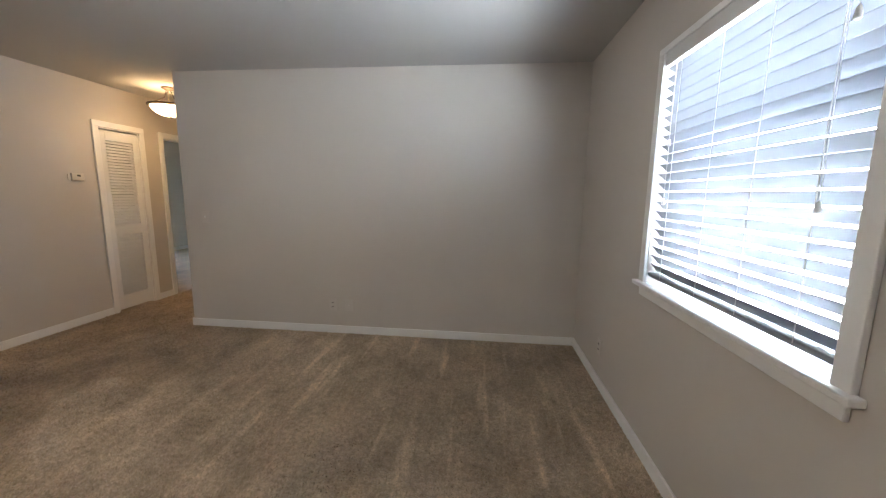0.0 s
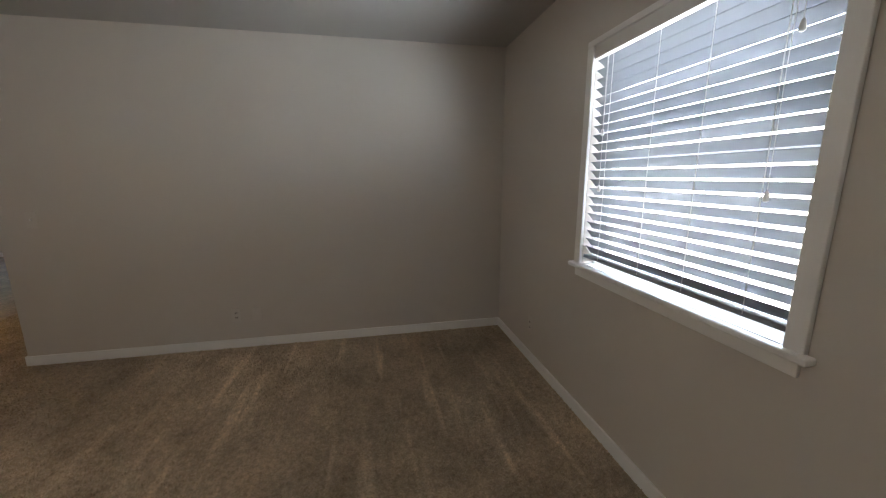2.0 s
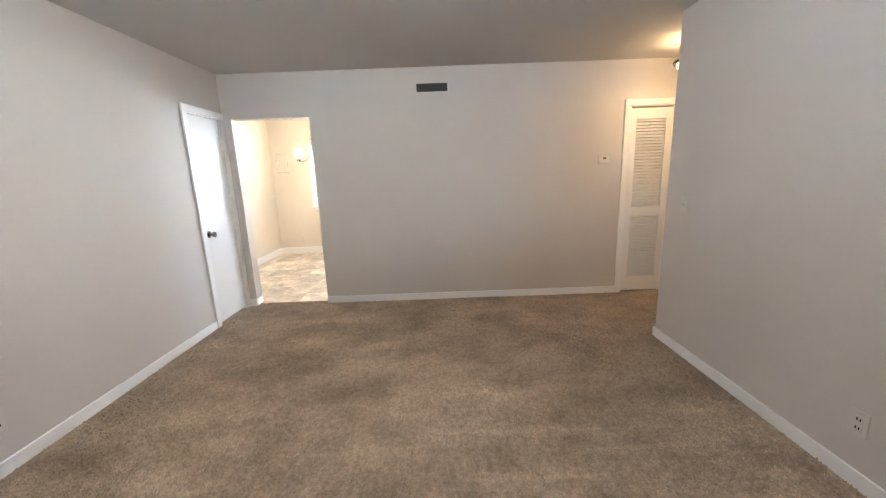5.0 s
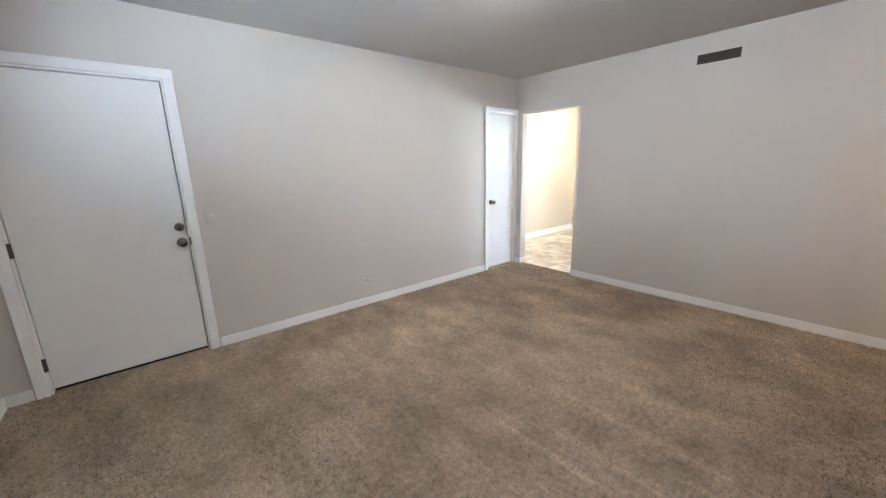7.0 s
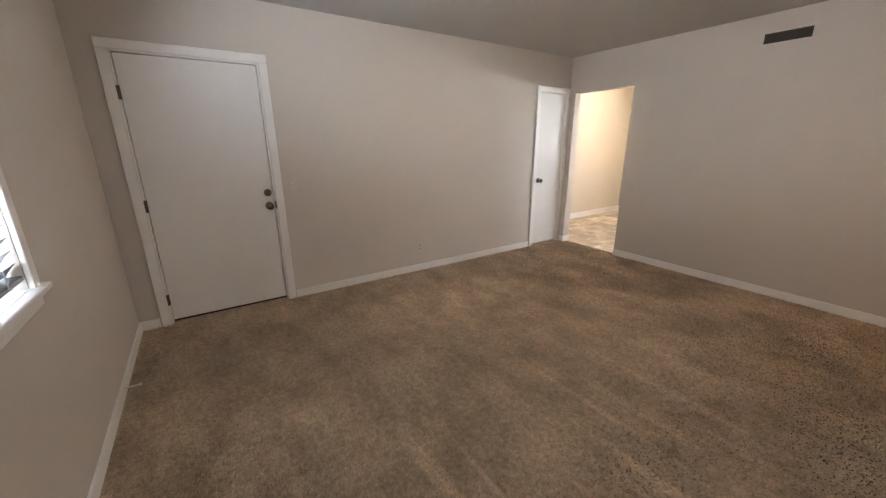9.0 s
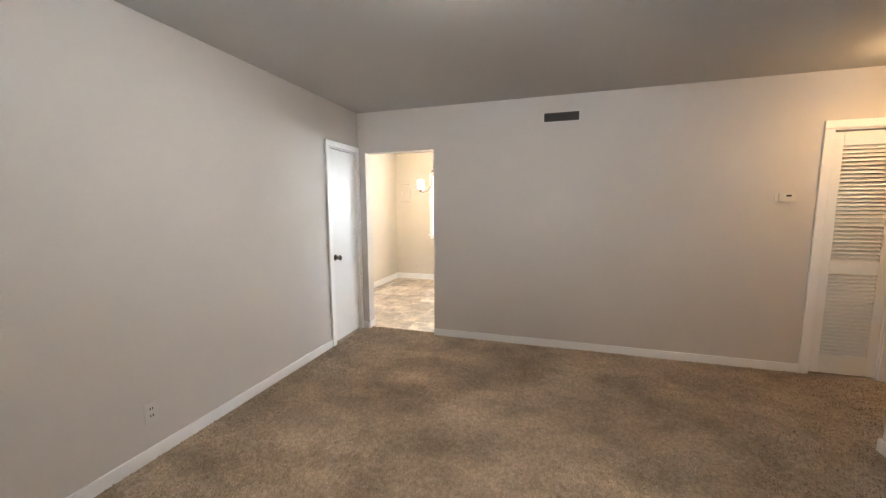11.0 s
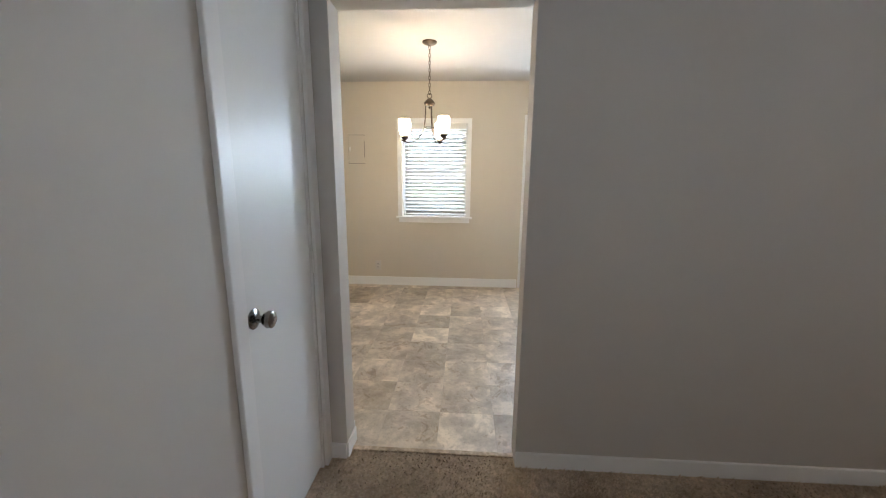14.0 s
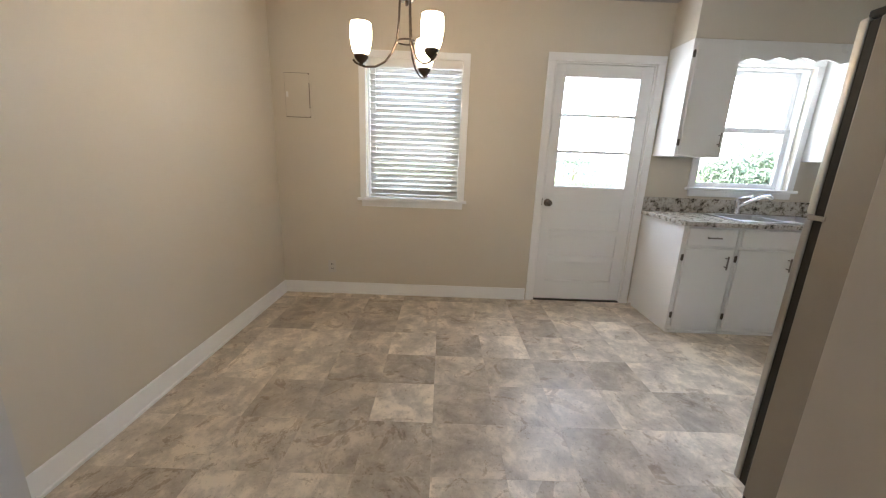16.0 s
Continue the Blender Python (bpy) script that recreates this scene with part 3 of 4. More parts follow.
def slat_mesh(length, mat):
    """One gently crowned slat, lying flat."""
    bm = B()
    n, wd, th = 4, 0.050, 0.0028
    rows = []
    for k in range(n + 1):
        u = -wd / 2 + wd * k / n
        h = 0.0022 * (1 - (2 * u / wd) ** 2)
        rows.append([bm.verts.new((u, s * length / 2, h + e)) for s in (-1, 1) for e in (-th / 2, th / 2)])
    for a, b in zip(rows, rows[1:]):
        bm.faces.new((a[0], a[2], b[2], b[0]))
        bm.faces.new((a[1], b[1], b[3], a[3]))
        bm.faces.new((a[0], b[0], b[1], a[1]))
        bm.faces.new((a[2], a[3], b[3], b[2]))
    bm.faces.new((rows[0][0], rows[0][1], rows[0][3], rows[0][2]))
    bm.faces.new((rows[-1][0], rows[-1][2], rows[-1][3], rows[-1][1]))
    return mesh_from("slat", bm, mat, True)


def blind(name, label, x, y0, y1, z0, z1, out, count, tilt, ladders, pulls, mat):
    """A two-inch slatted blind hanging in an opening at x; out: the way the room lies; tilt: how far the room edges are raised, at the foot and at the head."""
    d = thing(name, label, "window blind")
    part("headrail", bx((x - 0.025, y0, z1 - 0.045), (x + 0.025, y1, z1), 0.003), WPLATE, d)
    part("valance", bx((x + out * 0.027, y0 - 0.004, z1 - 0.062), (x + out * 0.037, y1 + 0.004, z1 + 0.004), 0.003), WPLATE, d)
    me = slat_mesh(y1 - y0, mat)
    top, low = z1 - 0.062, z0 + 0.022
    for k in range(count):
        o = new("slat", me)
        o.parent = d
        o.location = (x, (y0 + y1) / 2, low + (k + 0.5) * (top - low) / count)
        o.rotation_euler = (radians(random.uniform(-0.15, 0.15)), radians(-out * (tilt[0] + (tilt[1] - tilt[0]) * k / (count - 1)) + random.uniform(-1.8, 1.8)), 0)
    part("bottom_rail", bx((x - 0.026, y0, z0), (x + 0.026, y1, z0 + 0.019), 0.005), mat, d)
    for y in ladders:
        bm = B()
        for xx in (x - 0.0265, x + 0.0265):
            box(bm, (xx - 0.0008, y - 0.0014, z0 + 0.01), (xx + 0.0008, y + 0.0014, z1 - 0.04))
        part("ladder_cord", bm, CORD, d)
    for y, z in pulls:
        bm = tube(B(), [(x + out * 0.034, y, z1 - 0.05), (x + out * 0.035, y + 0.002, (z + z1) / 2), (x + out * 0.034, y, z)], 0.0012, 6)
        c = part("lift_cord", bm, CORD, d)
        part("tassel", lathe(B(), [(0.002, 0.014), (0.005, 0.010), (0.008, -0.006), (0.0085, -0.016), (0.004, -0.02)], (x + out * 0.034, y, z - 0.008), "z", 12), WPLATE, c, "", True)
    return d


w1 = thing("window_1", "white cased living room sash window with deep sill", "window", kind="structure")
window_trim(w1, 1.103, 2.151, 0.905, 2.04, EX, -1, head=0.03)
sash_window(w1, 1.103, 2.151, 0.913, 2.04, EX + 0.062, EX + 0.15, 1.475)
# SLAT carries the backlit shade of these white slats in its colour
blind("window_blind", "white two-inch slatted blind, lowered, slats half open and coloured dark as backlit", EX + 0.026, 1.110, 2.144, 0.949, 2.038, -1, 22, (52, 34),
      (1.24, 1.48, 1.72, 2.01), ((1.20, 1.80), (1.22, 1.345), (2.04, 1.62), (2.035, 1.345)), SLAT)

w2 = thing("window_2", "white cased kitchen dining window with sill", "window", kind="structure")
window_trim(w2, -0.628, 0.146, 0.872, 1.976, KW, 1)
sash_window(w2, -0.628, 0.146, 0.88, 1.976, KW - 0.062, KW - 0.15, 1.42)
blind("window_blind", "white two-inch slatted blind, lowered over the dining window", KW - 0.026, -0.598, 0.140, 0.892, 1.974, 1, 23, (54, 38),
      (-0.50, 0.03), ((-0.55, 1.62), (-0.55, 1.3)), KSLAT)

w3 = thing("window_3", "white cased double-hung window over the sink", "window", kind="structure")
window_trim(w3, 2.15, 2.935, 1.062, 2.03, KW, 1)
sash_window(w3, 2.15, 2.935, 1.07, 2.03, KW - 0.03, KW - 0.14, 1.55)

# out of view; added so that daylight dimly fills the bedroom
w4 = thing("window_4", "unseen window added to let daylight into the bedroom", "window", kind="structure")
window_trim(w4, 6.2, 7.3, 0.862, 2.0, KW, 1)
sash_window(w4, 6.2, 7.3, 0.87, 2.0, KW - 0.03, KW - 0.14, 1.42)

# ---- kitchen back door ----
d = thing("door_5", "white painted back door with three glass lights over panels", "door", kind="structure")
casing(d, 0.872, 1.678, 2.005, KW, 1, "y")
jamb(d, 0.872, 1.678, 2.005, KW - 0.15, KW, "y")
x0, x1 = KW - 0.052, KW - 0.008
part("stile", bx((x0, 0.886, 0.014), (x1, 0.968, 1.991), 0.003), DOORW, d)
part("stile", bx((x0, 1.566, 0.014), (x1, 1.664, 1.991), 0.003), DOORW, d)
GZ = (1.035, 1.322, 1.609, 1.896)
for za, zb in ((0.014, 0.19), (0.37, 0.425), (0.605, 0.66), (0.84, 1.035), (1.896, 1.991)):
    part("rail", bx((x0, 0.968, za), (x1, 1.566, zb), 0.003), DOORW, d)
for z in GZ[1:3]:
    part("muntin", bx((x0 + 0.006, 0.968, z - 0.010), (x1 - 0.002, 1.566, z + 0.010), 0.003), DOORW, d)
for za, zb in ((0.19, 0.37), (0.425, 0.605), (0.66, 0.84)):
    part("panel", bx((x0 + 0.010, 0.968, za), (x1 - 0.016, 1.566, zb)), DOORW, d)
for za, zb in zip(GZ, GZ[1:]):
    g = part("pane", bx((x0 + 0.018, 0.968, za), (x0 + 0.022, 1.566, zb)), GLASS, d)
    g.visible_shadow = False
knob(d, (x1, 0.925, 0.892), "x", NICKEL, "door_handle")
part("strike_plate", bx((KW - 0.012, 0.8695, 0.87), (KW + 0.0195, 0.8735, 0.93)), DARKMETAL, d)
for z in (0.25, 1.75):
    hinge(d, (KW + 0.004, 1.672, z), "y", TRIM)
for a, b in (((0.884, 0.0), (0.910, 1.991)), ((1.640, 0.0), (1.666, 1.991)), ((0.910, 1.965), (1.640, 1.993))):
    part("stop_strip", bx((x0 - 0.02, a[0], a[1]), (x0 - 0.0005, b[0], b[1])), TRIM, d)
part("weatherstrip", bx((x0 - 0.025, 0.910, 0.0), (x0 - 0.0005, 1.640, 0.05)), SLOT, d)
part("sill_plate", bx((KW - 0.15, 0.886, 0.0), (KW + 0.006, 1.664, 0.010)), SLOT, d, "dark door threshold")


# ---- small fixtures on the walls ----
def outlet(name, label, at, axis, out, blank=False, mat=PLATE):
    """A wall plate with two sockets; axis: the wall's run."""
    d = thing(name, label, "outlet" if not blank else "wall plate")
    x, y, z = at

    def at_box(u0, u1, z0, z1, t0, t1):
        if axis == "x":
            return bx((x + u0, y + out * t0, z + z0), (x + u1, y + out * t1, z + z1), 0.0015)
        return bx((x + out * t0, y + u0, z + z0), (x + out * t1, y + u1, z + z1), 0.0015)

    part("cover_plate", at_box(-0.035, 0.035, -0.057, 0.057, 0, 0.006), mat, d)
    if blank:
        part("screw", at_box(-0.003, 0.003, -0.003, 0.003, 0.006, 0.0075), WPLATE, d)
    else:
        for zz in (-0.02, 0.02):
            part("socket", at_box(-0.017, 0.017, zz - 0.014, zz + 0.014, 0.006, 0.009), mat, d)
            for u in (-0.007, 0.006):
                part("slot", at_box(u - 0.001, u + 0.004, zz - 0.006, zz + 0.007, 0.0088, 0.0095), SLOT, d)
    return d


def switch(name, label, at, axis, out):
    d = thing(name, label, "switch")
    x, y, z = at
    if axis == "x":
        part("cover_plate", bx((x - 0.035, y, z - 0.057), (x + 0.035, y + out * 0.006, z + 0.057), 0.002), PLATE, d)
        part("toggle", bx((x - 0.005, y + out * 0.006, z - 0.004), (x + 0.005, y + out * 0.018, z + 0.012), 0.002), WPLATE, d)
    return d


outlet("wall_outlet", "wall-coloured duplex outlet low on the wall", (-1.281, NY, 0.285), "x", -1)
outlet("cable_plate", "wall-coloured blank cable plate beside the outlet", (-1.122, NY, 0.285), "x", -1, True)
outlet("wall_outlet", "wall-coloured duplex outlet under the window wall", (EX, 2.762, 0.29), "y", -1)
outlet("wall_outlet", "wall-coloured duplex outlet on the entry wall", (-1.513, SY, 0.277), "x", 1)
outlet("wall_outlet", "wall-coloured duplex outlet low on the kitchen wall", (KW, -0.95, 0.25), "y", 1)
switch("light_switch", "wall-coloured toggle light switch beside the front door", (-0.248, SY, 1.06), "x", 1)
switch("light_switch", "wall-coloured toggle light switch by the hall corner", (-2.535, NY, 1.105), "x", -1)

d = thing("thermostat", "small white wall thermostat beside the louvred door", "thermostat")
part("body", bx((WX, 3.375, 1.435), (WX + 0.024, 3.488, 1.508), 0.005), CREAM, d)
part("display", bx((WX + 0.024, 3.42, 1.478), (WX + 0.0255, 3.455, 1.494), 0.0005), SLOT, d, "dark display window")
part("base_plate", bx((WX, 3.352, 1.44), (WX + 0.008, 3.375, 1.50), 0.002), CREAM, d)

d = thing("wall_vent", "dark brown metal supply register high on the wall", "vent")
for a, b in (((1.486, 2.186), (1.834, 2.203)), ((1.486, 2.283), (1.834, 2.300)), ((1.486, 2.203), (1.503, 2.283)), ((1.817, 2.203), (1.834, 2.283))):
    part("flange", bx((WX, a[0], a[1]), (WX + 0.005, b[0], b[1]), 0.0015), PLATE, d, "wall-coloured flange")
part("backing", bx((WX, 1.512, 2.212), (WX + 0.003, 1.808, 2.274)), SLOT, d)
for a, b in (((1.504, 2.204), (1.816, 2.214)), ((1.504, 2.272), (1.816, 2.282)), ((1.504, 2.214), (1.514, 2.272)), ((1.806, 2.214), (1.816, 2.272))):
    part("frame", bx((WX, a[0], a[1]), (WX + 0.010, b[0], b[1]), 0.002), VENTM, d)
for k in range(3):
    part("bar", bx((WX + 0.003, 1.514, 2.226 + 0.0145 * k), (WX + 0.008, 1.806, 2.2285 + 0.0145 * k)), VENTM, d)
for k in range(14):
    part("slat", bx((WX + 0.003, 1.530 + 0.0195 * k, 2.214), (WX + 0.006, 1.533 + 0.0195 * k, 2.272)), VENTM, d)

d = thing("breaker_panel", "wall-coloured metal breaker panel door, shut", "electrical panel")
part("frame", bx((KW, -1.292, 1.492), (KW + 0.006, -1.062, 1.860), 0.002), KWALL, d)
# the shadow line is a plate in the brown fence colour
part("gap", bx((KW + 0.006, -1.276, 1.508), (KW + 0.010, -1.078, 1.844)), FENCEM, d, "brown plate painting the shadow line round the panel door")
part("door", bx((KW + 0.0095, -1.272, 1.513), (KW + 0.020, -1.083, 1.839), 0.003), KWALL, d)
part("latch", bx((KW + 0.020, -1.262, 1.66), (KW + 0.024, -1.246, 1.70), 0.001), WPLATE, d)
for z in (1.55, 1.80):
    part("hinge", tube(B(), [(KW + 0.016, -1.079, z - 0.03), (KW + 0.016, -1.079, z + 0.03)], 0.004, 8), KWALL, d)

d = thing("door_stop", "white rigid doorstop screwed into the baseboard", "doorstop")
part("rod", tube(B(), [(EX - 0.014, 0.405, 0.045), (EX - 0.078, 0.405, 0.045)], 0.0045, 10), WPLATE, d, "", True)
part("rubber_tip", lathe(B(), [(0.008, 0), (0.009, 0.004), (0.008, 0.014), (0.004, 0.016)], (EX - 0.078, 0.405, 0.045), "-x", 12), WPLATE, d, "", True)


# ---- lamps ----
d = thing("ceiling_light", "semi-flush hall ceiling light with bronze ring and opal bowl, lit", "ceiling light")
hx, hy = HALL_LAMP
part("canopy", lathe(B(), [(0.065, 0), (0.062, -0.012), (0.04, -0.024), (0.014, -0.03), (0.012, -0.032)], (hx, hy, H)), BRONZE, d, "", True)
for k in range(3):
    a = radians(20 + 120 * k)
    part("rod", tube(B(), [(hx + 0.02 * math.cos(a), hy + 0.02 * math.sin(a), H - 0.024), (hx + 0.05 * math.cos(a), hy + 0.05 * math.sin(a), H - 0.11), (hx + 0.165 * math.cos(a), hy + 0.165 * math.sin(a), H - 0.178)], 0.005), BRONZE, d, "", True)
part("ring", ring_tube(B(), (hx, hy, H - 0.19), 0.185, 0.016, (1.3, 0.9), 40), BRONZE, d, "bronze metal ring", True)
part("bowl", lathe(B(), [(0.176, 0.0), (0.168, -0.028), (0.14, -0.062), (0.095, -0.088), (0.045, -0.101), (0.004, -0.104)], (hx, hy, H - 0.195), n=40), BOWL, d, "lit opal glass bowl", True)
part("finial", lathe(B(), [(0.004, 0.02), (0.012, 0.0), (0.009, -0.012), (0.002, -0.018)], (hx, hy, H - 0.30), n=14), BRONZE, d, "", True)

d = thing("ceiling_light", "round flush living room ceiling light with frosted dome, lit", "ceiling light")
lx, ly = LIVING_LAMP
part("pan", lathe(B(), [(0.155, 0), (0.160, -0.008), (0.157, -0.022), (0.146, -0.028)], (lx, ly, H), n=40), WPLATE, d, "", True)
part("dome", lathe(B(), [(0.144, -0.022), (0.141, -0.040), (0.122, -0.062), (0.086, -0.080), (0.04, -0.090), (0.003, -0.092)], (lx, ly, H), n=40), DOME, d, "lit frosted glass dome", True)

d = thing("chandelier", "bronze three-arm chandelier with lit opal glass shades", "chandelier")
cx, cy = -5.60, -0.182
part("canopy", lathe(B(), [(0.062, 0), (0.060, -0.010), (0.04, -0.022), (0.012, -0.028), (0.010, -0.034)], (cx, cy, H)), BRONZE, d, "", True)
link_z = H - 0.045
k = 0
while link_z > 2.045:
    bm = ring_tube(B(), (0, 0, 0), 0.009, 0.0022, n=14, m=6, axis="x")
    for v in bm.verts:
        v.co.z *= 1.9
    bmesh.ops.rotate(bm, verts=bm.verts, cent=(0, 0, 0), matrix=Matrix.Rotation(radians(90 * (k % 2) + 20), 3, "Z"))
    bmesh.ops.translate(bm, verts=bm.verts, vec=(cx, cy, link_z))
    part("chain_link", bm, BRONZE, d, "", True)
    link_z -= 0.029
    k += 1
part("loop", ring_tube(B(), (cx, cy, 2.020), 0.019, 0.0032, n=20, m=6, axis="x"), BRONZE, d, "", True)
part("hub", lathe(B(), [(0.006, 0.012), (0.016, 0.006), (0.028, -0.006), (0.044, -0.022), (0.048, -0.032), (0.046, -0.042), (0.036, -0.05), (0.034, -0.056), (0.008, -0.058)], (cx, cy, 1.992)), BRONZE, d, "", True)
part("finial", lathe(B(), [(0.008, 0.0), (0.011, -0.012), (0.004, -0.022)], (cx, cy, 1.936), n=12), BRONZE, d, "", True)
part("ring", ring_tube(B(), (cx, cy, 1.762), 0.046, 0.0042, n=24, m=6), BRONZE, d, "", True)
for k in range(3):
    a = radians(180 - 22 + 120 * k)
    u = Vector((math.cos(a), math.sin(a), 0))
    c0 = Vector((cx, cy, 0))
    prof = [(0.032, 1.940), (0.034, 1.87), (0.039, 1.81), (0.046, 1.762), (0.066, 1.712), (0.10, 1.668), (0.145, 1.644), (0.19, 1.640), (0.215, 1.646), (0.238, 1.655), (0.250, 1.668)]
    arm = part("arm", tube(B(), [c0 + r * u + Vector((0, 0, z)) for r, z in prof], 0.0052, 8), BRONZE, d, "", True)
    p = c0 + 0.212 * u
    part("cup", lathe(B(), [(0.006, 0.0), (0.008, 0.008), (0.020, 0.018), (0.030, 0.030), (0.034, 0.042), (0.033, 0.045)], (p.x, p.y, 1.645)), BRONZE, arm, "", True)
    part("shade", lathe(B(), [(0.024, 0.0), (0.036, 0.012), (0.045, 0.04), (0.0495, 0.075), (0.050, 0.105), (0.046, 0.138), (0.043, 0.138), (0.046, 0.105), (0.040, 0.02), (0.004, 0.012)], (p.x, p.y, 1.688), n=28), SHADE, arm, "lit opal glass tulip shade", True)


# ---- kitchen cabinets, counter, sink, refrigerator ----
def bar_handle(parent, at, along, out_axis="x", length=0.10):
    """A round bar pull on two posts, standing off in +x."""
    x, y, z = at
    h = length / 2
    p, q = ((x + 0.026, y, z - h), (x + 0.026, y, z + h)) if along == "z" else ((x + 0.026, y - h, z), (x + 0.026, y + h, z))
    bm = tube(B(), [p, q], 0.0052, 10)
    for s in (-0.65, 0.65):
        a = (x, y, z + s * h) if along == "z" else (x, y + s * h, z)
        tube(bm, [a, (x + 0.026, a[1], a[2])], 0.004, 8)
    return part("handle", bm, PEWTER, parent, "dark pewter bar pull", True)


def cabinet_hinge(parent, at):
    x, y, z = at
    bm = bx((x - 0.002, y - 0.010, z - 0.022), (x + 0.003, y + 0.010, z + 0.022), 0.001)
    tube(bm, [(x + 0.004, y, z - 0.026), (x + 0.004, y, z + 0.026)], 0.004, 8)
    return part("hinge", bm, DARKMETAL, parent, "dark metal hinge")


CT, CF = 0.860, -6.232
CY0, CY1 = 1.755, KN - 0.004


def base_cabinet(y0, y1, fronts, label):
    d = thing("base_cabinet", label, "cabinet", group="kitchen base cabinets")
    part("body", bx((KW + 0.003, y0, 0.02), (CF, y1, CT - 0.032), 0.002), CAB, d)
    part("toe_board", bx((KW + 0.05, y0 + 0.002, 0.0), (CF + 0.012, y1 - 0.002, 0.020), 0.004), CAB, d)
    for kind, a, b, za, zb, side in fronts:
        f = part("drawer_front" if kind != "door" else "door", bx((CF, a, za), (CF + 0.018, b, zb), 0.004), CAB, d)
        if kind == "drawer":
            bar_handle(f, (CF + 0.018, (a + b) / 2, (za + zb) / 2), "y")
        if kind == "door":
            yh = b - 0.045 if side > 0 else a + 0.045
            yk = a - 0.008 if side > 0 else b + 0.008
            bar_handle(f, (CF + 0.018, yh, zb - 0.095), "z")
            for z in (za + 0.09, zb - 0.07):
                cabinet_hinge(f, (CF + 0.004, yk, z))
        if kind == "vented":
            for k in range(3):
                part("groove", bx((CF + 0.0175, (a + b) / 2 + 0.05, za + 0.035 + 0.022 * k), (CF + 0.0188, b - 0.03, za + 0.039 + 0.022 * k)), SLOT, f)
    return d


base_cabinet(CY0, 2.15, [("drawer", 1.785, 2.13, 0.685, 0.815, 1), ("door", 1.785, 2.13, 0.055, 0.665, 1)], "white painted base cabinet with one drawer and door")
base_cabinet(2.154, 3.03, [("vented", 2.175, 3.01, 0.685, 0.815, 1), ("door", 2.175, 2.585, 0.055, 0.665, 1), ("door", 2.60, 3.01, 0.055, 0.665, -1)], "white painted sink base cabinet with two doors")
base_cabinet(3.034, CY1, [("drawer", 3.05, 3.43, 0.685, 0.815, 1), ("door", 3.05, 3.43, 0.055, 0.665, 1)], "white painted corner base cabinet with drawer and door")

SX0, SX1, SY0, SY1 = -6.68, -6.29, 2.22, 2.96
d = thing("countertop", "speckled grey granite countertop with backsplash", "countertop")
bm = B()
for a, b in (((KW + 0.003, CY0 - 0.02, CT - 0.032), (CF + 0.030, SY0, CT)), ((KW + 0.003, SY1, CT - 0.032), (CF + 0.030, CY1, CT)),
             ((KW + 0.003, SY0, CT - 0.032), (SX0, SY1, CT)), ((SX1, SY0, CT - 0.032), (CF + 0.030, SY1, CT))):
    box(bm, a, b)
part("slab", bm, GRANITE, d)
part("backsplash", bx((KW + 0.003, CY0 - 0.02, CT), (KW + 0.024, CY1, CT + 0.115), 0.002), GRANITE, d)
d = thing("kitchen_sink", "stainless steel drop-in double sink", "sink")
bm = B()
for a, b in (((SX0 - 0.018, SY0 - 0.018, CT), (SX0 + 0.02, SY1 + 0.018, CT + 0.006)), ((SX1 - 0.02, SY0 - 0.018, CT), (SX1 + 0.018, SY1 + 0.018, CT + 0.006)),
             ((SX0 + 0.02, SY0 - 0.018, CT), (SX1 - 0.02, SY0 + 0.02, CT + 0.006)), ((SX0 + 0.02, SY1 - 0.02, CT), (SX1 - 0.02, SY1 + 0.018, CT + 0.006))):
    box(bm, a, b, 0.002)
part("rim", bm, STEEL, d)
for a, b in ((SY0 + 0.02, (SY0 + SY1) / 2 - 0.012), ((SY0 + SY1) / 2 + 0.012, SY1 - 0.02)):
    bm = B()
    x0, x1, zb = SX0 + 0.02, SX1 - 0.02, CT - 0.17
    box(bm, (x0, a, zb), (x1, b, zb + 0.003))
    for p, q in (((x0 - 0.003, a, zb), (x0, b, CT)), ((x1, a, zb), (x1 + 0.003, b, CT)), ((x0, a - 0.003, zb), (x1, a, CT)), ((x0, b, zb), (x1, b + 0.003, CT))):
        box(bm, p, q)
    part("basin", bm, STEEL, d)
part("divider", bx((SX0 + 0.02, (SY0 + SY1) / 2 - 0.010, CT - 0.02), (SX1 - 0.02, (SY0 + SY1) / 2 + 0.010, CT + 0.004), 0.004), STEEL, d)
d = thing("kitchen_faucet", "chrome single-lever pull-out kitchen faucet behind the sink", "faucet")
fx, fy = -6.735, 2.50
part("base_plate", bx((fx - 0.028, fy - 0.11, CT), (fx + 0.028, fy + 0.11, CT + 0.010), 0.004), CHROME, d)
part("body", lathe(B(), [(0.027, 0), (0.026, 0.02), (0.024, 0.09), (0.026, 0.10), (0.022, 0.115), (0.004, 0.122)], (fx, fy, CT + 0.010)), CHROME, d, "", True)
part("spout", tube(B(), [(fx + 0.01, fy + 0.005, CT + 0.07), (fx + 0.07, fy + 0.05, CT + 0.125), (fx + 0.12, fy + 0.09, CT + 0.160), (fx + 0.155, fy + 0.115, CT + 0.165), (fx + 0.172, fy + 0.128, CT + 0.145)], [0.016, 0.015, 0.016, 0.020, 0.021], 12), CHROME, d, "", True)
part("lever", tube(B(), [(fx, fy, CT + 0.125), (fx + 0.02, fy + 0.02, CT + 0.145), (fx + 0.05, fy + 0.07, CT + 0.160)], [0.012, 0.009, 0.008], 10), CHROME, d, "", True)

UB, UT, UF = 1.310, 2.115, -6.515


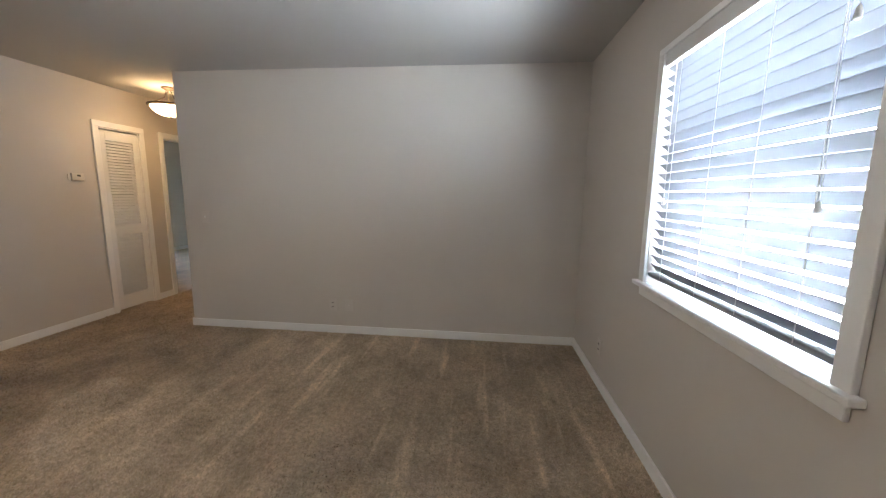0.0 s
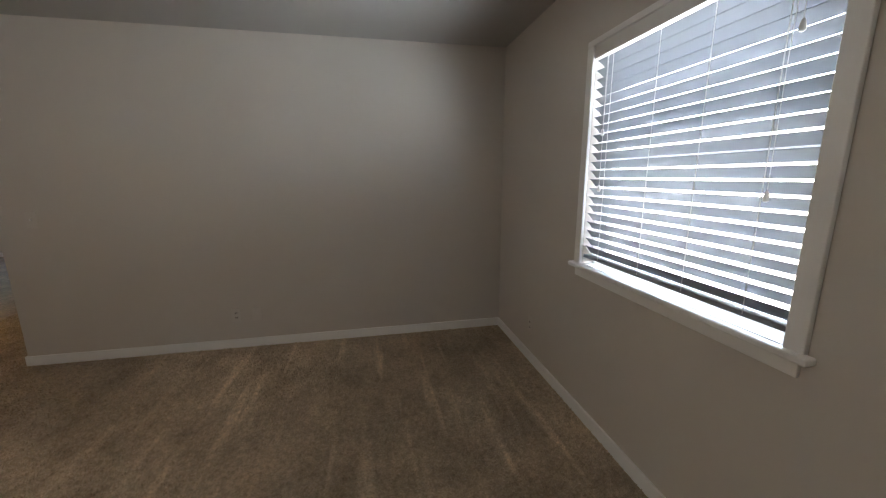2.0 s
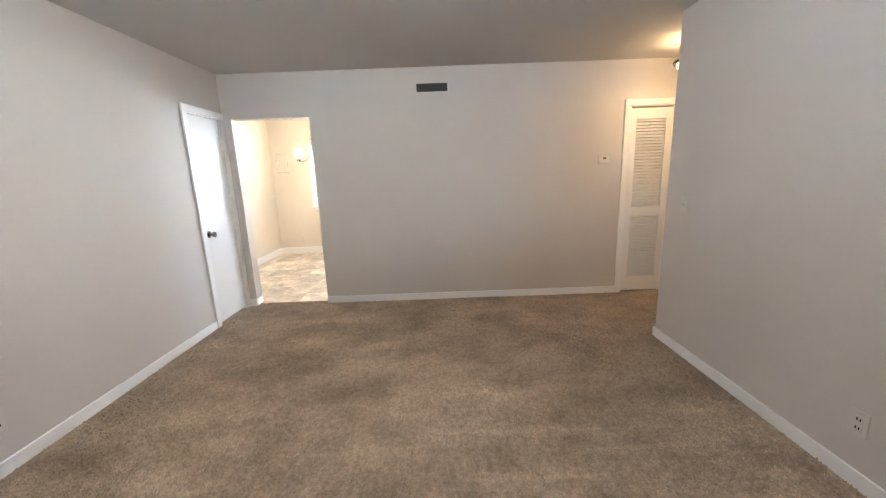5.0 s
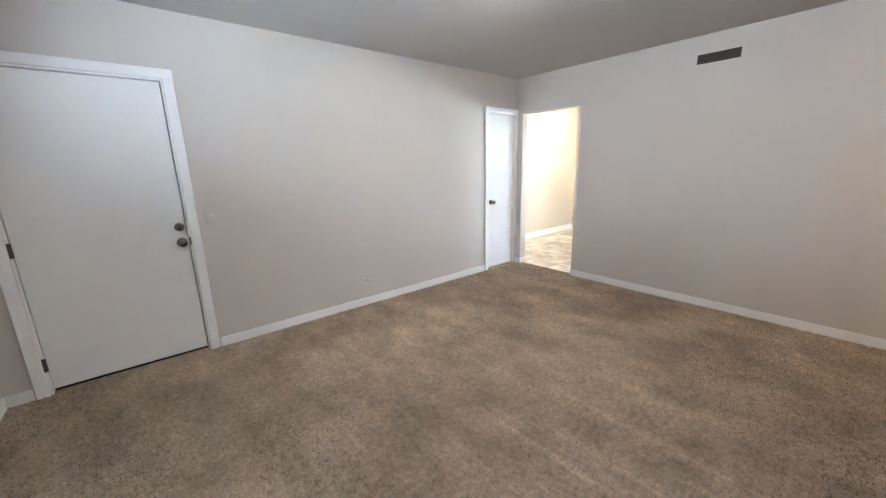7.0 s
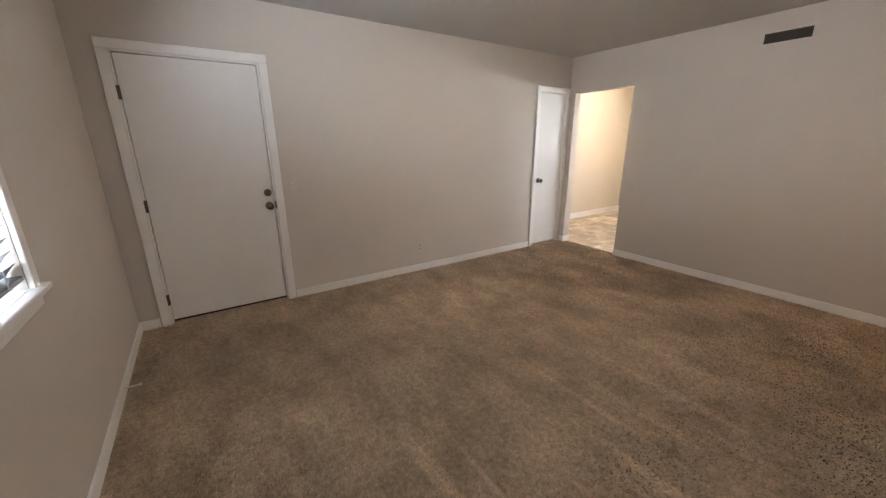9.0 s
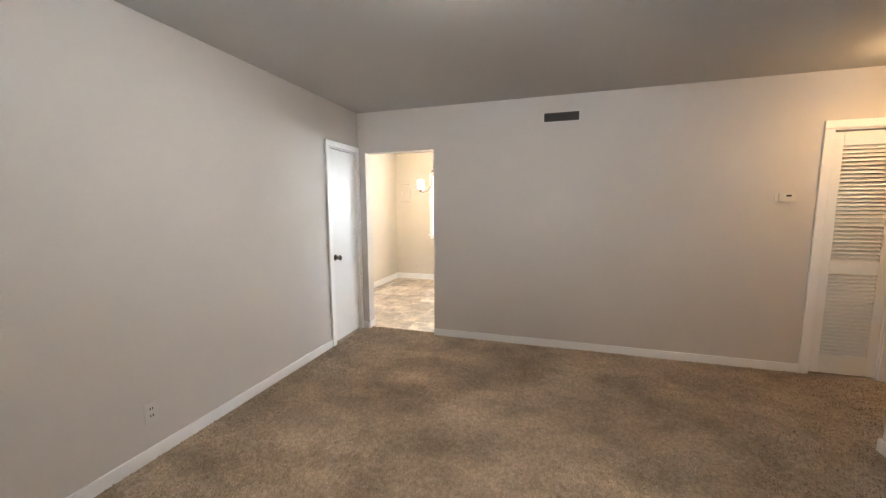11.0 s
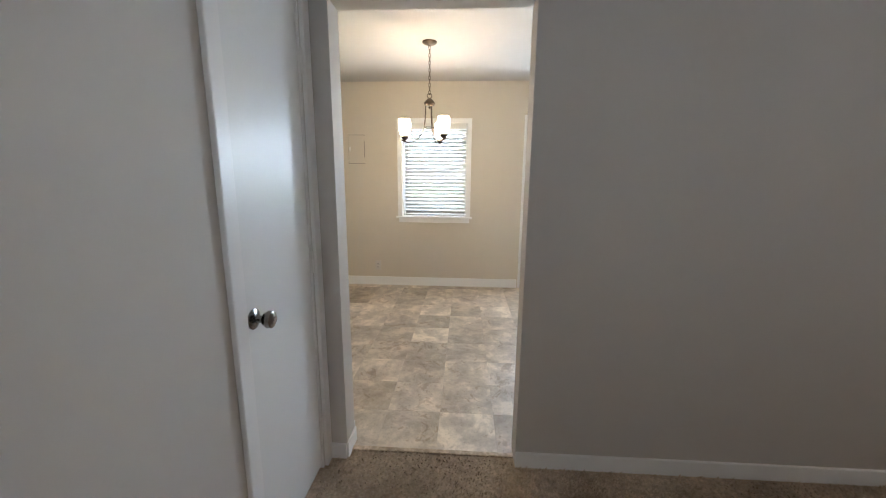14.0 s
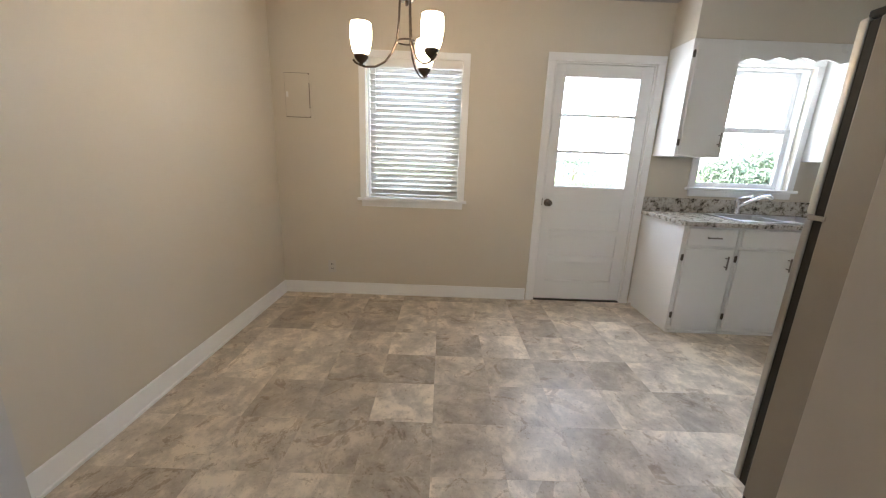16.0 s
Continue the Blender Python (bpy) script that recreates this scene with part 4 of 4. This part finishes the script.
def wall_cabinet(y0, y1, label, side):
    d = thing("wall_cabinet", label, "cabinet", group="kitchen wall cabinets")
    part("body", bx((KW + 0.003, y0, UB), (UF, y1, UT), 0.002), CAB, d)
    f = part("door", bx((UF, y0 + 0.022, UB + 0.012), (UF + 0.018, y1 - 0.012, UT - 0.03), 0.005), CAB, d)
    bar_handle(f, (UF + 0.018, y1 - 0.05 if side > 0 else y0 + 0.05, UB + 0.125), "z")
    for z in (UB + 0.10, UT - 0.10):
        cabinet_hinge(f, (UF + 0.004, y0 + 0.012 if side > 0 else y1 - 0.006, z))
    return d


wall_cabinet(1.755, 2.100, "white painted wall cabinet beside the sink window", 1)
wall_cabinet(3.00, CY1, "white painted wall cabinet beyond the sink window", -1)
solid("soffit", bx((KW + 0.001, 1.755, UT + 0.001), (UF + 0.006, KN, H)), KWALL, "cream painted soffit over the wall cabinets", "soffit", "structure")

bm = B()
n, ya, yb = 60, 2.102, 2.998
front, back = [], []
for k in range(n + 1):
    u = k / n
    z = 1.985 + 0.022 * abs(math.sin(math.pi * u * 5.0)) - 0.01 * math.cos(2 * math.pi * u)
    y = ya + (yb - ya) * u
    for lst, x in ((front, UF), (back, UF - 0.018)):
        lst.append((bm.verts.new((x, y, z)), bm.verts.new((x, y, UT))))
for k in range(n):
    bm.faces.new((front[k][0], front[k + 1][0], front[k + 1][1], front[k][1]))
    bm.faces.new((back[k][0], back[k][1], back[k + 1][1], back[k + 1][0]))
    bm.faces.new((front[k][0], back[k][0], back[k + 1][0], front[k + 1][0]))
    bm.faces.new((front[k][1], front[k + 1][1], back[k + 1][1], back[k][1]))
solid("valance_board", bm, CAB, "white scalloped wooden valance over the sink window", "valance")

d = thing("refrigerator", "stainless top-freezer refrigerator with grey sides", "refrigerator")
FY0, FY1, FB, FD = 1.195, 1.925, -4.785, -4.842
part("body", bx((WXK - 0.035, FY0, 0.035), (FB, FY1, 1.650), 0.006), FRIDGE, d, "grey textured side")
part("gasket", bx((FB, FY0 + 0.004, 0.07), (FD + 0.026, FY1 - 0.004, 1.645), 0.003), RUBBER, d, "black door gasket")
part("door", bx((FD + 0.026, FY0, 0.07), (FD, FY1, 1.080), 0.008, 3), STEEL, d)
part("freezer_door", bx((FD + 0.026, FY0, 1.097), (FD, FY1, 1.656), 0.008, 3), STEEL, d)
part("hinge_cap", bx((FB + 0.05, FY0 + 0.01, 1.650), (FB - 0.045, FY0 + 0.06, 1.676), 0.006), RUBBER, d)
part("hinge", bx((FB + 0.012, FY0 - 0.006, 1.080), (FB - 0.042, FY0 + 0.03, 1.097), 0.002), CHROME, d)
part("kick_grille", bx((FB + 0.01, FY0 + 0.01, 0.012), (FB - 0.005, FY1 - 0.01, 0.065), 0.003), RUBBER, d)
for za, zb in ((1.14, 1.50), (1.04, 0.53)):
    y, e = FY1 - 0.07, 0.02 if zb > za else -0.02
    part("handle", tube(B(), [(FD - 0.003, y, za), (FD - 0.045, y, za + e), (FD - 0.045, y, zb - e), (FD - 0.003, y, zb)], 0.010, 10), STEEL, d, "", True)
for x, y in ((WXK - 0.1, FY0 + 0.05), (WXK - 0.1, FY1 - 0.05), (FB + 0.06, FY0 + 0.05), (FB + 0.06, FY1 - 0.05)):
    part("foot", lathe(B(), [(0.018, 0.0), (0.018, 0.042)], (x, y, -0.001), n=12), RUBBER, d)

# ---- outdoors ----
bm = B()
box(bm, (-400, -400, -0.60), (400, 400, -0.45))
solid("ground", bm, GRASS, "flat sunlit lawn around the house", "lawn", "structure")


# added slab; its grey sets how much daylight bounces up through the blind
solid("pavement", bx((EX + 0.16, -50.0, -0.45), (70.0, 60.0, -0.40), 0.01), GREY_BOUNCE, "added grey ground slab beside the house that bounces daylight", "pavement", "structure")

# added reflector slab: whitens the dining blind's gaps and brightens the kitchen
solid("pavement", bx((-10.2, -6.0, -0.45), (KW - 0.16, 8.0, -0.40), 0.01), PALE_BOUNCE, "added pale sunlit ground slab behind the house that bounces daylight", "pavement", "structure")


def leaf_cloud(centre, size, count, seed, leaf=0.07):
    """Many small folded leaves in an uneven crown."""
    rnd = random.Random(seed)
    lobes = [(Vector((rnd.uniform(-0.6, 0.6) * size[0], rnd.uniform(-0.6, 0.6) * size[1], rnd.uniform(-0.5, 0.6) * size[2])), rnd.uniform(0.35, 0.6)) for _ in range(9)]
    vs, fs = [], []
    for _ in range(count):
        c, r = rnd.choice(lobes)
        q = Vector((rnd.gauss(0, 1), rnd.gauss(0, 1), rnd.gauss(0, 1))).normalized() * (rnd.random() ** 0.4)
        p = Vector(centre) + c + Vector((q.x * size[0] * r, q.y * size[1] * r, q.z * size[2] * r))
        m = Euler((rnd.uniform(0, 6.28), rnd.uniform(0, 6.28), rnd.uniform(0, 6.28))).to_matrix()
        s = leaf * rnd.uniform(0.6, 1.4)
        k = len(vs)
        vs += [tuple(p + m @ Vector(w)) for w in ((-s, 0, 0), (0, -0.4 * s, 0.15 * s), (s, 0, 0), (0, 0.4 * s, 0.15 * s))]
        fs += [(k, k + 1, k + 2), (k, k + 2, k + 3)]
    me = bpy.data.meshes.new("crown")
    me.from_pydata(vs, [], fs)
    me.materials.append(LEAF)
    return me


def tree(at, height, size, count, seed, label, name="tree"):
    d = thing(name, label, name)
    rnd = random.Random(seed)
    x, y, z = at
    top = Vector((x + 0.2, y - 0.1, z + height * 0.8))
    bm = tube(B(), [(x, y, z), (x + 0.05, y, z + height * 0.3), (x + 0.1, y - 0.05, z + height * 0.55), top], [0.05 * height / 2, 0.04 * height / 2, 0.025 * height / 2, 0.008 * height], 10)
    for _ in range(7):
        a, h = rnd.uniform(0, 6.28), rnd.uniform(0.35, 0.7)
        p = Vector((x + 0.1 * h, y, z + height * h))
        q = p + Vector((math.cos(a) * size[0] * 0.6, math.sin(a) * size[1] * 0.6, height * 0.18))
        tube(bm, [p, (p + q) / 2 + Vector((0, 0, 0.08)), q], [0.014 * height, 0.009 * height, 0.003 * height], 6)
    part("trunk", bm, BARK, d, "", True)
    c = new("crown", leaf_cloud((x, y, z + height * 0.72), size, count, seed))
    c.parent = d
    return d


tree((-13.6, 8.35, -0.5), 1.75, (1.3, 1.2, 0.75), 7000, 3, "leafy green shrub in the back yard", "shrub")
tree((-17.0, 11.6, -0.5), 2.2, (1.2, 1.3, 1.0), 4200, 5, "leafy green shrub by the fence", "shrub")
tree((-40.0, 38.0, -0.5), 6.5, (3.0, 3.2, 2.4), 7000, 8, "distant leafy tree behind the yard")
tree((-22.0, 6.4, -0.5), 2.3, (1.2, 1.3, 0.9), 500, 12, "thin distant tree with sparse leaves")
d = thing("house", "pale sided neighbouring house with grey shingle roof", "house")
part("wall", bx((-66, 10, -0.45), (-58, 27, 1.6)), SIDING, d)
bm = B()
pts = [bm.verts.new(p) for p in ((-66.4, 9.6, 1.6), (-57.6, 9.6, 1.6), (-62, 9.6, 3.0), (-66.4, 27.4, 1.6), (-57.6, 27.4, 1.6), (-62, 27.4, 3.0))]
for f in ((0, 1, 2), (3, 5, 4), (0, 2, 5, 3), (1, 4, 5, 2), (0, 3, 4, 1)):
    bm.faces.new([pts[k] for k in f])
part("roof", bm, ROOFM, d)
for y in (12,):
    win = part("window", bx((-58, y - 0.6, 0.1), (-57.9, y + 0.6, 1.2), 0.01), TRIM, d)
    part("pane", bx((-57.9, y - 0.5, 0.2), (-57.88, y + 0.5, 1.1)), GLASS, win)
d = thing("fence", "weathered wooden board fence across the back yard", "fence")
post = mesh_from("post", bx((-0.05, -0.05, 0), (0.05, 0.05, 1.0), 0.006), FENCEM)
board = mesh_from("board", bx((-0.012, -0.07, 0.05), (0.012, 0.07, 0.95), 0.003, 1), FENCEM)
for k in range(11):
    o = new("post", post)
    o.parent, o.location = d, (-19.0, -8 + 2.2 * k, -0.45)
for k in range(140):
    o = new("board", board)
    o.parent, o.location = d, (-18.92, -8 + 0.157 * k, -0.45 + random.uniform(-0.012, 0.012))
for z in (0.0, 0.42):
    part("rail", bx((-18.98, -8, z - 0.2), (-18.935, 14, z - 0.12)), FENCEM, d)

# ---- vinyl floor tiles ----
TS = 0.305
tile = mesh_from("tile", bx((-TS / 2 + 0.0002, -TS / 2 + 0.0002, -0.005), (TS / 2 - 0.0002, TS / 2 - 0.0002, 0.0), 0.0005, 1), VINYL)
edge_meshes = {}
gx, gy = -5.155, 0.012
for i in range(-7, 6):
    for j in range(-6, 12):
        x0, x1 = max(gx + i * TS, KW + 0.0005), min(gx + (i + 1) * TS, WX - 0.061)
        y0, y1 = max(gy + j * TS, KS + 0.0005), min(gy + (j + 1) * TS, KN)
        if x1 - x0 < 0.01 or y1 - y0 < 0.01:
            continue
        key = (round(x1 - x0, 3), round(y1 - y0, 3))
        if key == (TS, TS):
            me = tile
        else:
            if key not in edge_meshes:
                a, b = key[0] / 2 - 0.0002, key[1] / 2 - 0.0002
                edge_meshes[key] = mesh_from("tile", bx((-a, -b, -0.005), (a, b, 0.0), 0.0005, 1), VINYL)
            me = edge_meshes[key]
        o = new("tile", me)
        o.parent, o.location = kitchen_floor, ((x0 + x1) / 2, (y0 + y1) / 2, -0.0008)

# ---- carpet pile ----
def carpet_pile(name, x0, x1, y0, y1, step, seed):
    """Leaning cut-pile tufts, each a bent tapering ribbon, combed in slowly turning directions."""
    rng = np.random.default_rng(seed)
    nx, ny = int((x1 - x0) / step), int((y1 - y0) / step)
    gx_, gy_ = np.meshgrid(np.arange(nx), np.arange(ny), indexing="ij")
    n = nx * ny
    px = x0 + (gx_.ravel() + rng.random(n)) * step
    py = y0 + (gy_.ravel() + rng.random(n)) * step
    turn = 1.9 * np.sin(1.7 * px + 1.1) * np.cos(1.3 * py) + 1.2 * np.sin(3.1 * py + 2.0 * px) + rng.normal(0, 0.9, n)
    lean = np.clip(rng.normal(0.75, 0.25, n), 0.15, 1.25)
    length = rng.uniform(0.009, 0.018, n)
    half = rng.uniform(0.0019, 0.0040, n)
    dx, dy = np.cos(turn), np.sin(turn)
    sx, sy = -dy * half, dx * half
    co = np.empty((n, 6, 3))
    for k, (f, bend, w) in enumerate(((0.0, 0.0, 1.0), (0.55, 0.75, 1.15), (1.0, 1.15, 0.55))):
        cx_ = px + dx * length * f * np.sin(lean * bend)
        cy_ = py + dy * length * f * np.sin(lean * bend)
        cz_ = length * f * np.cos(lean * bend) - 0.0005
        co[:, 2 * k] = np.stack((cx_ + sx * w, cy_ + sy * w, cz_), 1)
        co[:, 2 * k + 1] = np.stack((cx_ - sx * w, cy_ - sy * w, cz_), 1)
    base = (np.arange(n) * 6)[:, None]
    quads = np.concatenate([base + np.array([0, 1, 3, 2]), base + np.array([2, 3, 5, 4])], 1).reshape(-1)
    me = bpy.data.meshes.new(name)
    me.vertices.add(n * 6)
    me.vertices.foreach_set("co", co.reshape(-1))
    me.loops.add(len(quads))
    me.loops.foreach_set("vertex_index", quads.astype(np.int32))
    me.polygons.add(n * 2)
    me.polygons.foreach_set("loop_start", (np.arange(n * 2) * 4).astype(np.int32))
    me.update(calc_edges=True)
    me.validate()
    me.materials.append(CARPET)
    return tagged(new(name, me), "worn beige brown cut pile of the living room carpet", "carpet", "", "stuff")


carpet_pile("carpet_pile", WX + 0.016, EX - 0.016, SY + 0.016, NY - 0.016, 0.0098, 4)
carpet_pile("carpet_pile", WX - 0.05, WX + 0.016, -0.40, 0.38, 0.0088, 6)
carpet_pile("carpet_pile", WX + 0.016, NXW - 0.016, NY - 0.016, 5.6, 0.012, 5)
